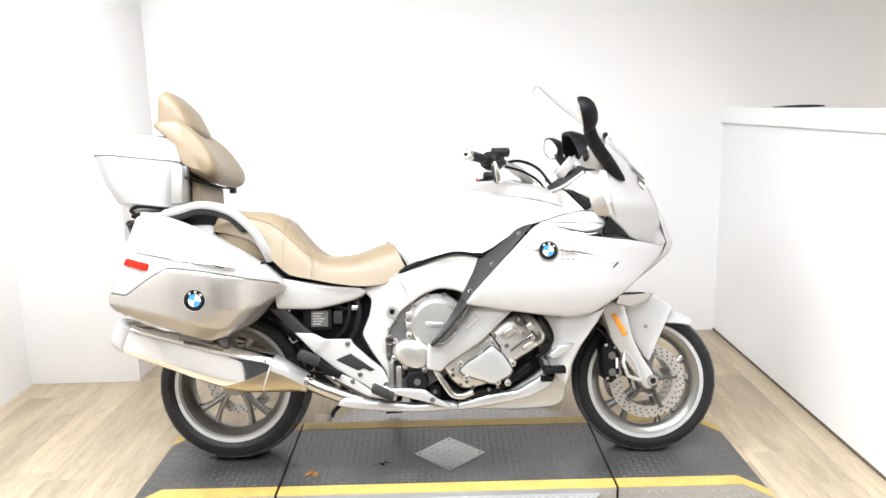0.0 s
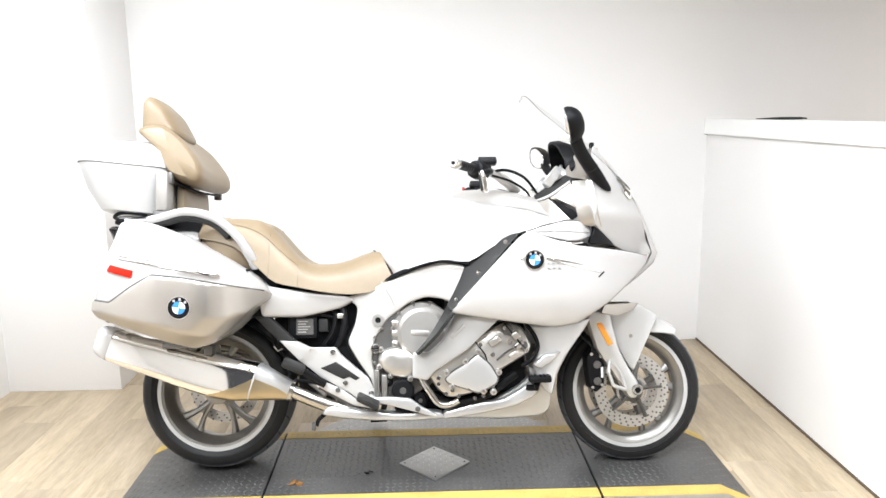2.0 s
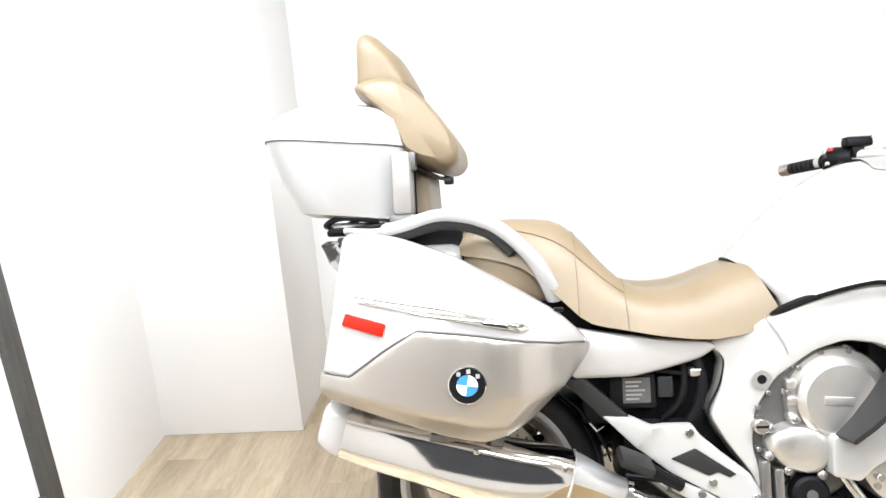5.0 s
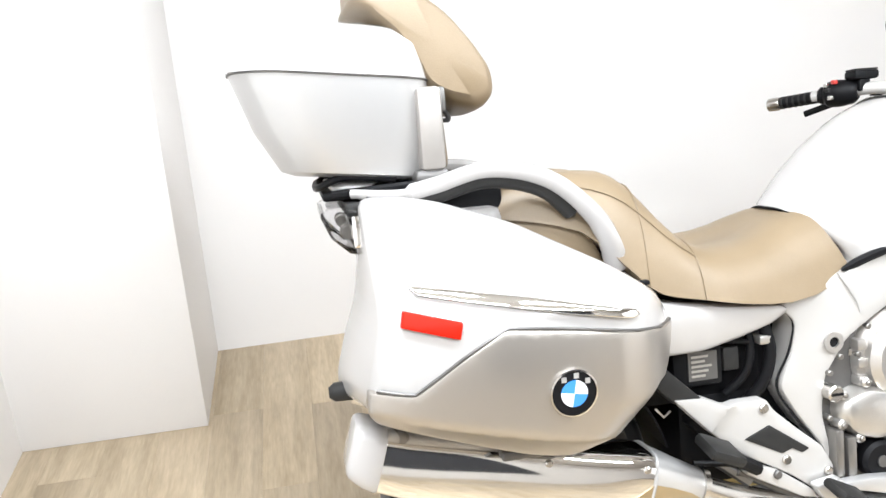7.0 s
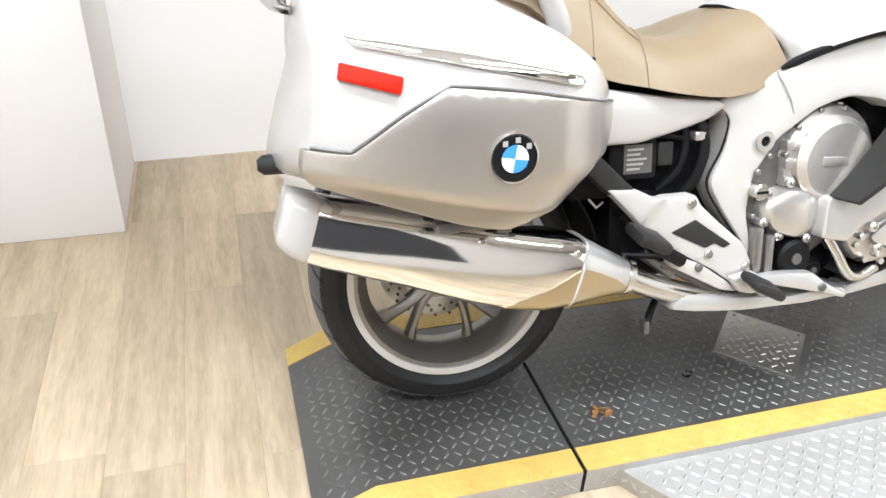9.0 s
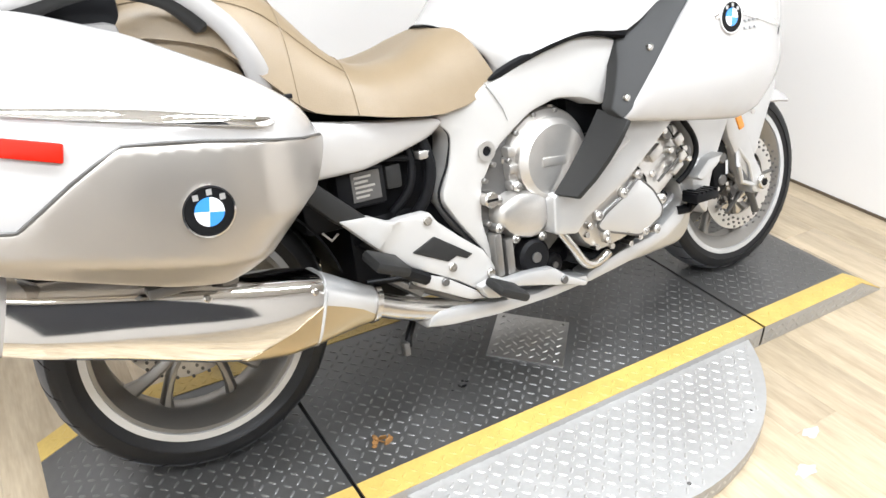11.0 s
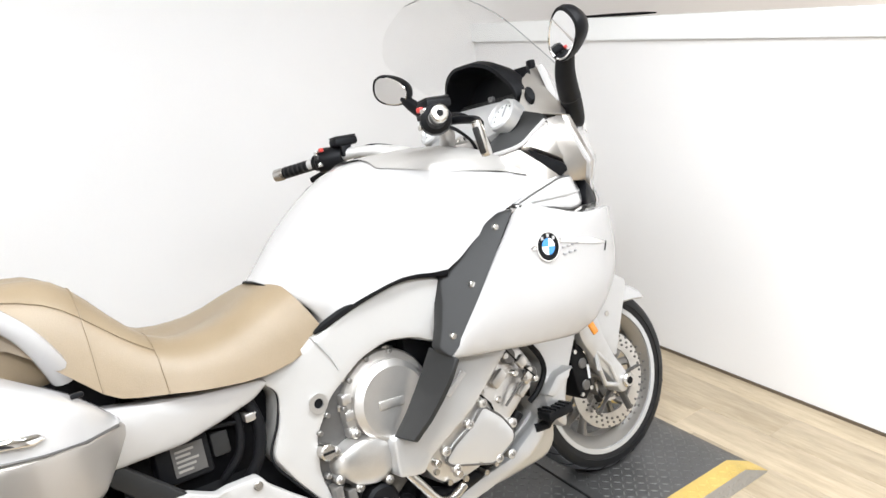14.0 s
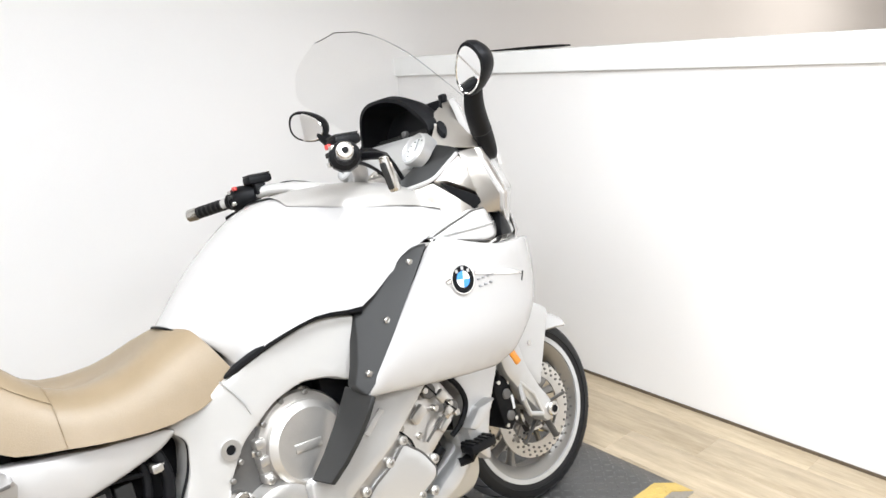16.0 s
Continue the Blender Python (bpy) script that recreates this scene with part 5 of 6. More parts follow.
def muffler(s):
    def ring(a, k=1.0, ts=np.linspace(0, 2 * math.pi, 40, endpoint=False)):
        c, h, w = (lerp(a, STATIONS, v) for v in (MUFFLER_C, MUFFLER_H, MUFFLER_W))
        b = s * (0.232 - 0.0615 * (a + 0.33))
        e = lerp(a, (-0.38, -0.2, 0.15, 0.21, 0.30), (0.46, 0.50, 0.50, 0.62, 0.95))
        out = []
        for t in ts:
            x, y = (math.copysign(abs(f) ** k_, f) for f, k_ in ((math.cos(t), e if math.sin(t) > 0 else 0.65 * e), (math.sin(t), e)))
            out.append((a + 0.31 * y * h * k, b + s * x * w * k, c + 0.95 * y * h * k))
        return out
    body = part("muffler", rings(bmesh.new(), [ring(a) for a in (-0.372, -0.32, -0.25, -0.17, -0.09, -0.03, 0.03, 0.08, 0.12, 0.16, 0.188)]), CHROME, BIKE, "chrome exhaust silencer")
    if s < 0:
        part("end_cap", rings(bmesh.new(), [ring(-0.420, 0.66), ring(-0.418, 0.86), ring(-0.413, 0.96), ring(-0.404, 1.0), ring(-0.388, 1.03), ring(-0.366, 1.035), ring(-0.362, 1.0)]), PAINT, body, "white-silver silencer end cap")
    part("weld_bead", tube(bmesh.new(), [*ring(0.19, 1.01), ring(0.19, 1.01)[0]], 0.004, 6), SILVER, body)
    part("tapered_joint", rings(bmesh.new(), [ring(a) for a in (0.189, 0.21, 0.235, 0.26, 0.285, 0.31, 0.336)]), SILVER, body, "satin silver taper of the silencer")
    # thin gold band over the lower facet, painting the warm floor reflection
    arcs = [(0.00, -118, -84), (0.04, -128, -50), (0.08, -140, -22), (0.13, -150, -5), (0.19, -155, 5), (0.24, -155, 5), (0.29, -150, 0), (0.325, -130, -20)]
    low = [[*ring(a, 1.03, np.radians(np.linspace(t0, t1, 30))), *ring(a, 0.97, np.radians(np.linspace(t1, t0, 30)))] for a, t0, t1 in arcs]
    part("floor_reflection_band", rings(bmesh.new(), low), GOLD, body, "lower silencer facet with the floor's warm reflection painted in gold")
    part("clamp_ring", rings(bmesh.new(), [ring(0.326, 1.02), ring(0.328, 1.12), ring(0.342, 1.12), ring(0.344, 1.0)]), STEEL, body)
    pipe = [(0.33, s * 0.191, 0.367), (0.42, s * 0.182, 0.325), (0.53, s * 0.165, 0.285), (0.64, s * 0.15, 0.262)]
    part("exhaust_pipe", tube(bmesh.new(), spline(pipe), 0.029, 16), STEEL, body)
    part("heat_shield", panel([(0.452, 0.268), (0.483, 0.306), (0.606, 0.284), (0.776, 0.266), (0.90, 0.275), (0.945, 0.268), (0.954, 0.244), (0.829, 0.236), (0.652, 0.240), (0.522, 0.254)], lambda a, c: 0.205 - 2.0 * (c - 0.262) ** 2, 0.06, 0.012, 0.012, 0.02, side=s), SILVER, body, "silver heat shield along the exhaust pipe")
    for a in (-0.05, 0.165):
        p = ring(a, 1.0, [radians(25)])[0]
        part("bolt", disc(bmesh.new(), (p[0], p[2]), 0.008, p[1] - s * 0.01, p[1] + s * 0.006, 12, 0.003), STEEL, body)
    for a in (-0.13, -0.06, 0.0):
        part("hanger", box(bmesh.new(), a, a + 0.035, s * 0.25 - 0.03, s * 0.25 + 0.03, 0.56 - 0.3 * (a + 0.13), 0.60 - 0.3 * (a + 0.13), bevel=0.006), DARKALLOY, body)
    return body


muffler(-1)
muffler(1)
stand = part("centre_stand", tube(bmesh.new(), spline([(0.46, -0.12, 0.262), (0.435, -0.14, 0.240), (0.425, -0.148, 0.215)]), 0.009, 8), BLACK, BIKE, "black folded centre stand")
part("stand_foot", box(bmesh.new(), 0.408, 0.424, -0.165, -0.14, 0.198, 0.232, bevel=0.004), DARKALLOY, stand)
side = part("side_stand", tube(bmesh.new(), [(0.70, 0.20, 0.30), (0.67, 0.30, 0.19), (0.64, 0.385, 0.118)], 0.014, 8), BLACK, BIKE, "black side stand")
part("stand_foot", tube(bmesh.new(), [(0.60, 0.385, 0.112), (0.68, 0.39, 0.115)], 0.014, 8, 0.6), BLACK, side)

# panniers ----------------------------------------------------------------
def bag(a, c):
    """Half width of the panniers: fullest in the middle, drawn in at the top, the bottom and the front."""
    full = lerp(c, (0.55, 0.60, 0.67, 0.78, 0.84, 0.90, 0.98, 1.07), (0.446, 0.453, 0.462, 0.470, 0.466, 0.430, 0.345, 0.258))
    fold = 1 + 2.6 * min(0, c - 0.611 + 0.24 * a)   # the crease along its foot
    slant = lerp(c - a - 0.50, (0.0, 0.03, 0.07, 0.13, 0.20), (0.78, 0.89, 0.955, 0.99, 1.0))   # the slanted lower front edge
    ends = lerp(a, (-0.40, -0.33, -0.23, -0.10, 0.0, 0.06, 0.11, 0.16, 0.21, 0.26), (0.86, 0.93, 0.975, 1.0, 1.0, 0.985, 0.935, 0.845, 0.71, 0.53))
    return full * fold * min(slant, ends)


BAG = [(-0.357, 1.067), (-0.29, 1.066), (-0.21, 1.050), (-0.075, 0.998), (0.085, 0.906), (0.19, 0.838), (0.255, 0.775), (0.250, 0.752), (0.160, 0.668), (0.108, 0.616), (0.048, 0.576), (-0.008, 0.562), (-0.10, 0.586), (-0.245, 0.640), (-0.372, 0.686), (-0.383, 0.725), (-0.352, 0.86), (-0.354, 0.99)]
LOWP = [(-0.145, 0.832), (-0.02, 0.817), (0.10, 0.795), (0.258, 0.768), (0.253, 0.744), (0.162, 0.660), (0.108, 0.606), (0.048, 0.566), (-0.008, 0.552), (-0.10, 0.576), (-0.245, 0.630), (-0.372, 0.676), (-0.385, 0.700), (-0.381, 0.742), (-0.305, 0.731), (-0.222, 0.787)]
for s in (-1, 1):
    bm = panel(BAG if s < 0 else [(max(a, -0.33), c) for a, c in BAG[:-2]], bag, 0.27, 0.03, 0.022, 0.014, side=s, taper=0.01, inner=0.10)
    for v in bm.verts:   # the rear face runs back towards the wheel
        if abs(v.co.y) < 0.11 and v.co.x < -0.28 and s < 0:
            v.co.x -= 0.050 * min(1, max(0, (1.0 - v.co.z) / 0.3))
            v.co.z -= 0.035 * min(1, max(0, (0.80 - v.co.z) / 0.1))
    case = part("pannier", bm, PAINT, BIKE, "pearl white hard pannier")
    part("lower_shell", panel(LOWP if s < 0 else [(max(a, -0.33), c) for a, c in LOWP], lambda a, c: bag(a, c) + 0.010, 0.05, 0.010, 0.005, 0.012, side=s), CHAMP, case, "champagne lower pannier shell")
    # dark tube standing in for the shade under the upper shell's step
    step_line = [(a, s * (bag(a, c) + 0.006), c + 0.001) for a, c in
            [(0.24, 0.771), (0.17, 0.782), (0.10, 0.795), (0.04, 0.807), (-0.02, 0.817), (-0.08, 0.825), (-0.140, 0.831), (-0.18, 0.811), (-0.222, 0.787), (-0.265, 0.758), (-0.305, 0.732), (-0.34, 0.737), (-0.368, 0.742)]]
    if s < 0:
        part("shell_step_shade", tube(bmesh.new(), step_line, 0.0035, 6), DARKALLOY, case)
    part("chrome_strip", panel([(-0.30, 0.916), (-0.10, 0.881), (0.10, 0.836), (0.110, 0.824), (0.09, 0.820), (-0.10, 0.860), (-0.285, 0.899)], lambda a, c: bag(a, c) + 0.013, 0.02, 0.004, 0.005, 0.006, side=s), CHROME, case, "chrome strip along the pannier")
    refl = part("red_reflector", panel([(-0.312, 0.876), (-0.215, 0.850), (-0.222, 0.822), (-0.319, 0.850)], lambda a, c: bag(a, c) + 0.010, 0.016, 0.003, 0.002, 0.008, side=s), RED, case, "red rectangular reflector")
    part("latch", box(bmesh.new(), 0.172, 0.195, s * 0.300 - 0.008, s * 0.300 + 0.008, 0.848, 0.858, bevel=0.003), BLACK, case)
    if s < 0:
        roundel(case, -0.035, 0.708, lambda a, c: bag(a, c) + 0.010, 0.040)
    part("bumper", tube(bmesh.new(), [(-0.36, s * 0.14, 0.672), (-0.435, s * 0.14, 0.672), (-0.447, s * 0.14, 0.672)] if s < 0 else [(-0.25, 0.2, 0.70), (-0.31, 0.2, 0.70), (-0.32, 0.2, 0.70)], [0.022, 0.020, 0.011], 14), GREY, case, "dark rubber bumper knob")
    part("foot_rail", box(bmesh.new(), -0.14, 0.02, s * 0.33 - 0.02, s * 0.33 + 0.02, 0.552, 0.572, bevel=0.005), DARKALLOY, case)
    # grab rail; behind it the flank of the passenger seat and a dark gap
    rail = spline([(-0.36, s * 0.15, 1.074), (-0.27, s * 0.195, 1.066), (-0.20, s * 0.205, 1.076), (-0.094, s * 0.215, 1.099), (0.022, s * 0.225, 1.073), (0.112, s * 0.222, 1.0), (0.158, s * 0.205, 0.930), (0.185, s * 0.165, 0.865)])
    part("grab_rail", tube(bmesh.new(), rail, [0.014] * 8 + [0.025] * (len(rail) - 9) + [0.010], 12, 0.72), PAINT, BIKE, "white passenger grab rail")
    under = spline([(-0.34, s * 0.165, 1.054), (-0.27, s * 0.190, 1.046), (-0.20, s * 0.198, 1.056), (-0.094, s * 0.207, 1.078), (0.015, s * 0.212, 1.052), (0.085, s * 0.205, 0.99)])
    part("rail_underside", tube(bmesh.new(), under, [0.006] + [0.019] * (len(under) - 2) + [0.004], 10, 0.8), GREY, BIKE, "dark underside of the grab rail")
    part("rail_lining", panel([(-0.05, 1.075), (0.015, 1.058), (0.11, 0.98), (0.185, 0.86), (0.10, 0.865), (0.0, 0.91), (-0.075, 0.975)], lambda a, c: 0.182 - 2.2 * ((a - 0.08) ** 2 + (c - 0.95) ** 2), 0.05, 0.03, 0.02, 0.02, side=s), LEATHER, BIKE, "tan leather flank of the passenger seat")
    part("rail_gap", panel([(-0.26, 1.055), (-0.12, 1.088), (-0.05, 1.078), (-0.05, 0.95), (-0.17, 0.98)], flat(0.150), 0.04, 0.02, 0.006, 0.03, side=s), BLACK, BIKE)

# tail, rack and lamp
part("tail_unit", box(bmesh.new(), -0.33, -0.05, -0.17, 0.17, 0.95, 1.03, bevel=0.03), PAINT, BIKE)
bm = bmesh.new()
rings(bm, [[(a, y * k, z0 + (z - 1.0) * k2) for y, z in rounded([(-0.20, 1.05), (0.20, 1.05), (0.17, 0.945), (-0.17, 0.945)], 0.025)] for a, k, k2, z0 in ((-0.33, 1, 1, 1.0), (-0.375, 0.98, 0.92, 1.005), (-0.41, 0.93, 0.6, 1.02), (-0.427, 0.85, 0.12, 1.035))])
lamp = part("tail_lamp", bm, LENS, BIKE, "clear tail lamp lens")
part("reflector", box(bmesh.new(), -0.37, -0.335, -0.185, 0.185, 0.965, 1.04, bevel=0.01), CHROME, lamp)
for y in (-0.16, -0.10, 0.10, 0.16):
    part("bulb_holder", disc(bmesh.new(), (-0.375, 1.0), 0.014, y - 0.010, y + 0.010, 16), STEEL, lamp)
part("lamp_housing", box(bmesh.new(), -0.378, -0.336, -0.188, 0.188, 1.030, 1.058, bevel=0.006), GREY, lamp)
bm = bmesh.new()
box(bm, -0.42, -0.12, -0.13, 0.13, 1.062, 1.082, bevel=0.008)
for s in (-1, 1):
    tube(bm, [(-0.40, s * 0.14, 1.075), (-0.15, s * 0.18, 1.085)], 0.010, 8)
part("luggage_rack", bm, BLACK, BIKE, "black luggage rack")
part("rack_tail", panel([(-0.412, 1.100), (-0.30, 1.096), (-0.34, 1.070), (-0.395, 1.076)], flat(0.125), 0.25, 0.012, 0.008, 0.03), SILVER, BIKE)
part("rack_loop", tube(bmesh.new(), spline([(-0.27, -0.155, 1.098), (-0.37, -0.148, 1.110), (-0.420, -0.125, 1.094), (-0.428, 0.0, 1.090), (-0.420, 0.125, 1.094), (-0.37, 0.148, 1.110), (-0.27, 0.155, 1.098)]), 0.008, 8), BLACK, BIKE, "black tubular loop of the luggage rack")

# top case -------------------------------------------------------------------
def case_ring(c, a0, a1, h0, h1, p=0.3):
    """A rounded outline in plan from the tail a0 to the front a1."""
    pts = [(a0, -h0 * 0.72), (a0 + 0.09, -h0), (a1 - 0.05, -h1), (a1, -h1 * 0.9), (a1, h1 * 0.9), (a1 - 0.05, h1), (a0 + 0.09, h0), (a0, h0 * 0.72)]
    return [(x - 0.006 - 0.024 * min(1, max(0, (x + 0.58) / 0.4)), y + 0.045, c(x) if callable(c) else c) for x, y in rounded(pts, 0.06, 4)]


split = lambda x: 1.292 - 0.098 * (x + 0.196)
base = part("top_case", rings(bmesh.new(), [case_ring(lambda x: 1.092 - 0.11 * (x + 0.2), -0.455, -0.175, 0.19, 0.20), case_ring(lambda x: 1.10 - 0.11 * (x + 0.2), -0.485, -0.170, 0.215, 0.215),
                                            case_ring(lambda x: 1.18 - 0.105 * (x + 0.2), -0.535, -0.165, 0.245, 0.238), case_ring(lambda x: split(x) - 0.003, -0.575, -0.160, 0.26, 0.25)]), SILVER, BIKE, "silver-white hard top case base")
lid = [case_ring(lambda x: split(x) + 0.001, -0.580, -0.160, 0.264, 0.252), case_ring(lambda x: split(x) + 0.03, -0.575, -0.165, 0.26, 0.25)]
for k, da, hh in ((0.06, 0.03, 0.245), (0.085, 0.07, 0.215), (0.10, 0.12, 0.16), (0.105, 0.17, 0.08)):
    lid.append(case_ring(lambda x, k=k: split(x) + k * 1.15, -0.575 + da, -0.165 - da * 0.3, hh, hh))
part("lid", rings(bmesh.new(), lid), PAINT, base, "pearl white top case lid")
part("lid_joint", tube(bmesh.new(), [(x, y * 1.001, z) for x, y, z in case_ring(lambda x: split(x) - 0.001, -0.577, -0.160, 0.261, 0.251)], 0.0028, 5), DARKALLOY, base)
part("case_front", box(bmesh.new(), -0.196, -0.183, -0.185, 0.28, 1.105, 1.255, bevel=0.008), CHAMP, base, "champagne front face of the case")
part("corner_trim", box(bmesh.new(), -0.222, -0.172, -0.2125, -0.13, 1.108, 1.272, bevel=0.010), TRIMGREY, base, "grey-beige corner strip of the case")
part("corner_foot", box(bmesh.new(), -0.236, -0.166, -0.206, -0.12, 1.078, 1.112, bevel=0.012), DARKALLOY, base)
part("case_foot", box(bmesh.new(), -0.225, -0.180, -0.195, 0.29, 1.088, 1.112, bevel=0.010), DARKALLOY, base)
for a, b, c in ((-0.176, -0.175, 1.252), (-0.118, 0.335, 1.232)):
    part("latch", box(bmesh.new(), a - 0.016, a + 0.016, b - 0.016, b + 0.016, c - 0.030, c + 0.020, bevel=0.006), DARKALLOY, base, "dark grey case latch")
part("lumbar_pad", cushion([(-0.205, 1.248), (-0.142, 1.232), (-0.136, 1.104), (-0.205, 1.100)], 0.178, 0.02, 6, shift=0.10), LEATHER, base, "tan leather lumbar pad")
part("pad_piping", tube(bmesh.new(), [(-0.178, -0.078, 1.11), (-0.178, -0.080, 1.18), (-0.178, -0.078, 1.24)], 0.004, 6), BLACK, base)
back = part("backrest", cushion([(-0.348, 1.466), (-0.296, 1.488), (-0.218, 1.482), (-0.146, 1.424), (-0.092, 1.355), (-0.056, 1.294), (-0.055, 1.246), (-0.088, 1.220), (-0.16, 1.240), (-0.205, 1.268), (-0.226, 1.322), (-0.274, 1.398)], 0.262, 0.028, 6.5, shift=0.082, crown=0.015), LEATHER, base, "tan leather passenger backrest")
part("head_pad", cushion([(-0.322, 1.606), (-0.304, 1.634), (-0.272, 1.624), (-0.208, 1.562), (-0.150, 1.452), (-0.19, 1.420), (-0.27, 1.420), (-0.326, 1.450)], 0.165, 0.022, 3.4, shift=0.055, crown=-0.012), LEATHER, back, "tan leather head pad")
for u in (-0.62, 0.62):
    edge_ = [(-0.262, 1.478), (-0.214, 1.470), (-0.150, 1.412), (-0.098, 1.345), (-0.064, 1.288), (-0.062, 1.25)]
    part("back_seam", tube(bmesh.new(), [(a + 0.004 + 0.015 * u * u, 0.262 * u + 0.082, c + 0.002) for a, c in edge_], 0.0024, 5), LEATHER, back)
part("backrest_trim", tube(bmesh.new(), spline([(-0.170, -0.170, 1.236), (-0.128, -0.04, 1.220), (-0.108, 0.12, 1.216), (-0.112, 0.33, 1.226)]), 0.006, 6), BLACK, back)

# cockpit ------------------------------------------------------------------------
FLARED[0] = False


def nose(a, c):
    """Half width of the upper fairing."""
    b = lerp(a, (1.50, 1.55, 1.65, 1.75, 1.83, 1.88), (0.362, 0.347, 0.272, 0.180, 0.085, 0.03))
    return max(0.02, b - 0.47 * max(0, c - 1.06) - 0.4 * max(0, 1.06 - c))


UP = [(1.600, 1.362), (1.645, 1.300), (1.715, 1.222), (1.785, 1.130), (1.846, 1.0), (1.880, 0.905), (1.84, 0.888), (1.75, 0.898), (1.672, 0.930), (1.60, 0.985), (1.57, 1.010), (1.552, 1.062), (1.54, 1.14), (1.537, 1.20), (1.565, 1.255)]
both("upper_fairing", PAINT, BIKE, UP, nose, 0.02, 0.012, 0.008, 0.025, label="pearl white upper fairing")
bm = bmesh.new()
loops = []
for a, c in ((1.645, 1.298), (1.715, 1.220), (1.785, 1.128), (1.846, 1.0), (1.880, 0.905), (1.86, 0.86), (1.79, 0.80), (1.66, 0.715)):
    h = min(nose(a, max(c, 0.9)), fair(a, c) + 0.01) if c < 0.9 else nose(a, c)
    loops.append([(a + 0.03 * math.cos(u * math.pi / 2), (h - 0.002) * u, c) for u in np.linspace(-1, 1, 11)])
rings(bm, loops, caps=False, close=False)
nosep = part("nose_cowl", bm, PAINT, BIKE, "pearl white nose cowl")
for s in (-1, 1):
    part("lamp_brow", slab([(1.690, s * 0.165, 1.235), (1.742, s * 0.135, 1.192), (1.756, s * 0.128, 1.172), (1.700, s * 0.170, 1.212)], (0.012, 0, -0.004)), DARKALLOY, BIKE, "dark brow over the headlamp")
    part("lamp_edge", slab([(1.716, s * 0.170, 1.190), (1.752, s * 0.150, 1.160), (1.748, s * 0.158, 1.130), (1.724, s * 0.172, 1.150)], (0.010, 0, -0.004)), CHROME, BIKE)
for s in (-1, 1):
    def mir(*pts):
        return [(a, -s * b, c) for a, b, c in pts]
    # moulded panels between the fairing and the cluster
    part("inner_panel", slab(mir((1.485, -0.272, 1.197), (1.537, -0.285, 1.199), (1.552, -0.335, 1.058), (1.572, -0.297, 1.005), (1.486, -0.297, 1.018), (1.500, -0.307, 1.062), (1.481, -0.297, 1.147)), (0.03, 0, 0)), CHAMP, BIKE, "champagne inner fairing panel")
    part("recess_panel", slab(mir((1.480, -0.276, 1.190), (1.483, -0.297, 1.147), (1.502, -0.307, 1.076), (1.419, -0.272, 1.131), (1.394, -0.25, 1.130)), (0.015, 0, -0.012)), CHAMP, BIKE)
    part("recess_rim", tube(bmesh.new(), spline(mir((1.479, -0.276, 1.194), (1.440, -0.264, 1.166), (1.392, -0.250, 1.136), (1.348, -0.182, 1.124))), 0.006, 6), PAINT, BIKE, "white moulded edge")
    part("air_slot", slab(mir((1.397, -0.268, 1.130), (1.487, -0.310, 1.072), (1.490, -0.310, 1.056), (1.467, -0.302, 1.041), (1.427, -0.275, 1.084)), (0.012, 0, -0.01)), BLACK, BIKE)
    part("inner_ledge", slab(mir((1.345, -0.175, 1.120), (1.393, -0.250, 1.129), (1.427, -0.277, 1.088), (1.467, -0.304, 1.043), (1.486, -0.300, 1.016), (1.394, -0.300, 1.012), (1.37, -0.25, 1.045), (1.322, -0.175, 1.108)), (0.01, 0, -0.02)), CHAMP, BIKE, "champagne ledge beside the tank")
    part("inner_pocket", slab(mir((1.460, -0.195, 1.236), (1.487, -0.25, 1.216), (1.484, -0.274, 1.197), (1.392, -0.25, 1.137), (1.349, -0.18, 1.121), (1.34, -0.165, 1.149), (1.399, -0.185, 1.183)), (0.02, 0, -0.01)), GREY, BIKE, "dark grey storage pocket lid")
    spk = part("speaker_panel", slab(mir((1.520, -0.165, 1.325), (1.612, -0.118, 1.362), (1.596, -0.178, 1.302), (1.545, -0.278, 1.222), (1.530, -0.288, 1.200), (1.452, -0.192, 1.226), (1.496, -0.186, 1.280)), (0.02, 0, -0.005)), CHAMP, BIKE, "champagne speaker panel")
    mid = Vector((1.501, s * 0.209, 1.270))
    down = (Vector((1.53, s * 0.24, 1.21)) - Vector((1.566, s * 0.145, 1.345))).normalized()
    face = (Vector((1.545, s * 0.278, 1.222)) - Vector((1.496, s * 0.186, 1.28))).cross(Vector((1.612, s * 0.118, 1.362)) - Vector((1.496, s * 0.186, 1.28))).normalized()
    face = -face if face.x > 0 else face
    across = down.cross(face)
    bm = rings(bmesh.new(), [[mid + face * d + k * (0.013 * math.cos(t) * across + 0.025 * math.sin(t) * down) for t in np.linspace(0, 2 * math.pi, 24, endpoint=False)] for d, k in ((-0.01, 1.0), (0.007, 1.0), (0.009, 0.9))])
    part("speaker_grille", bm, BLACK, spk, "black oval speaker grille")
    part("deflector_seal", tube(bmesh.new(), spline([(1.286, s * 0.338, 0.984), (1.36, s * 0.352, 0.956), (1.455, s * 0.353, 0.931), (1.53, s * 0.322, 0.936)]), 0.0045, 6), BLACK, BIKE)
both("wind_deflector", PAINT, BIKE, [(1.290, 0.992), (1.36, 1.014), (1.45, 1.036), (1.53, 1.030), (1.564, 1.000), (1.557, 0.965), (1.50, 0.948), (1.455, 0.945), (1.36, 0.968)], lambda a, c: lerp(a, (1.29, 1.40, 1.48, 1.56), (0.338, 0.352, 0.345, 0.285)) - 0.35 * max(0, c - 0.96), 0.03, 0.015, 0.008, 0.02, label="pearl white wind deflector flap")
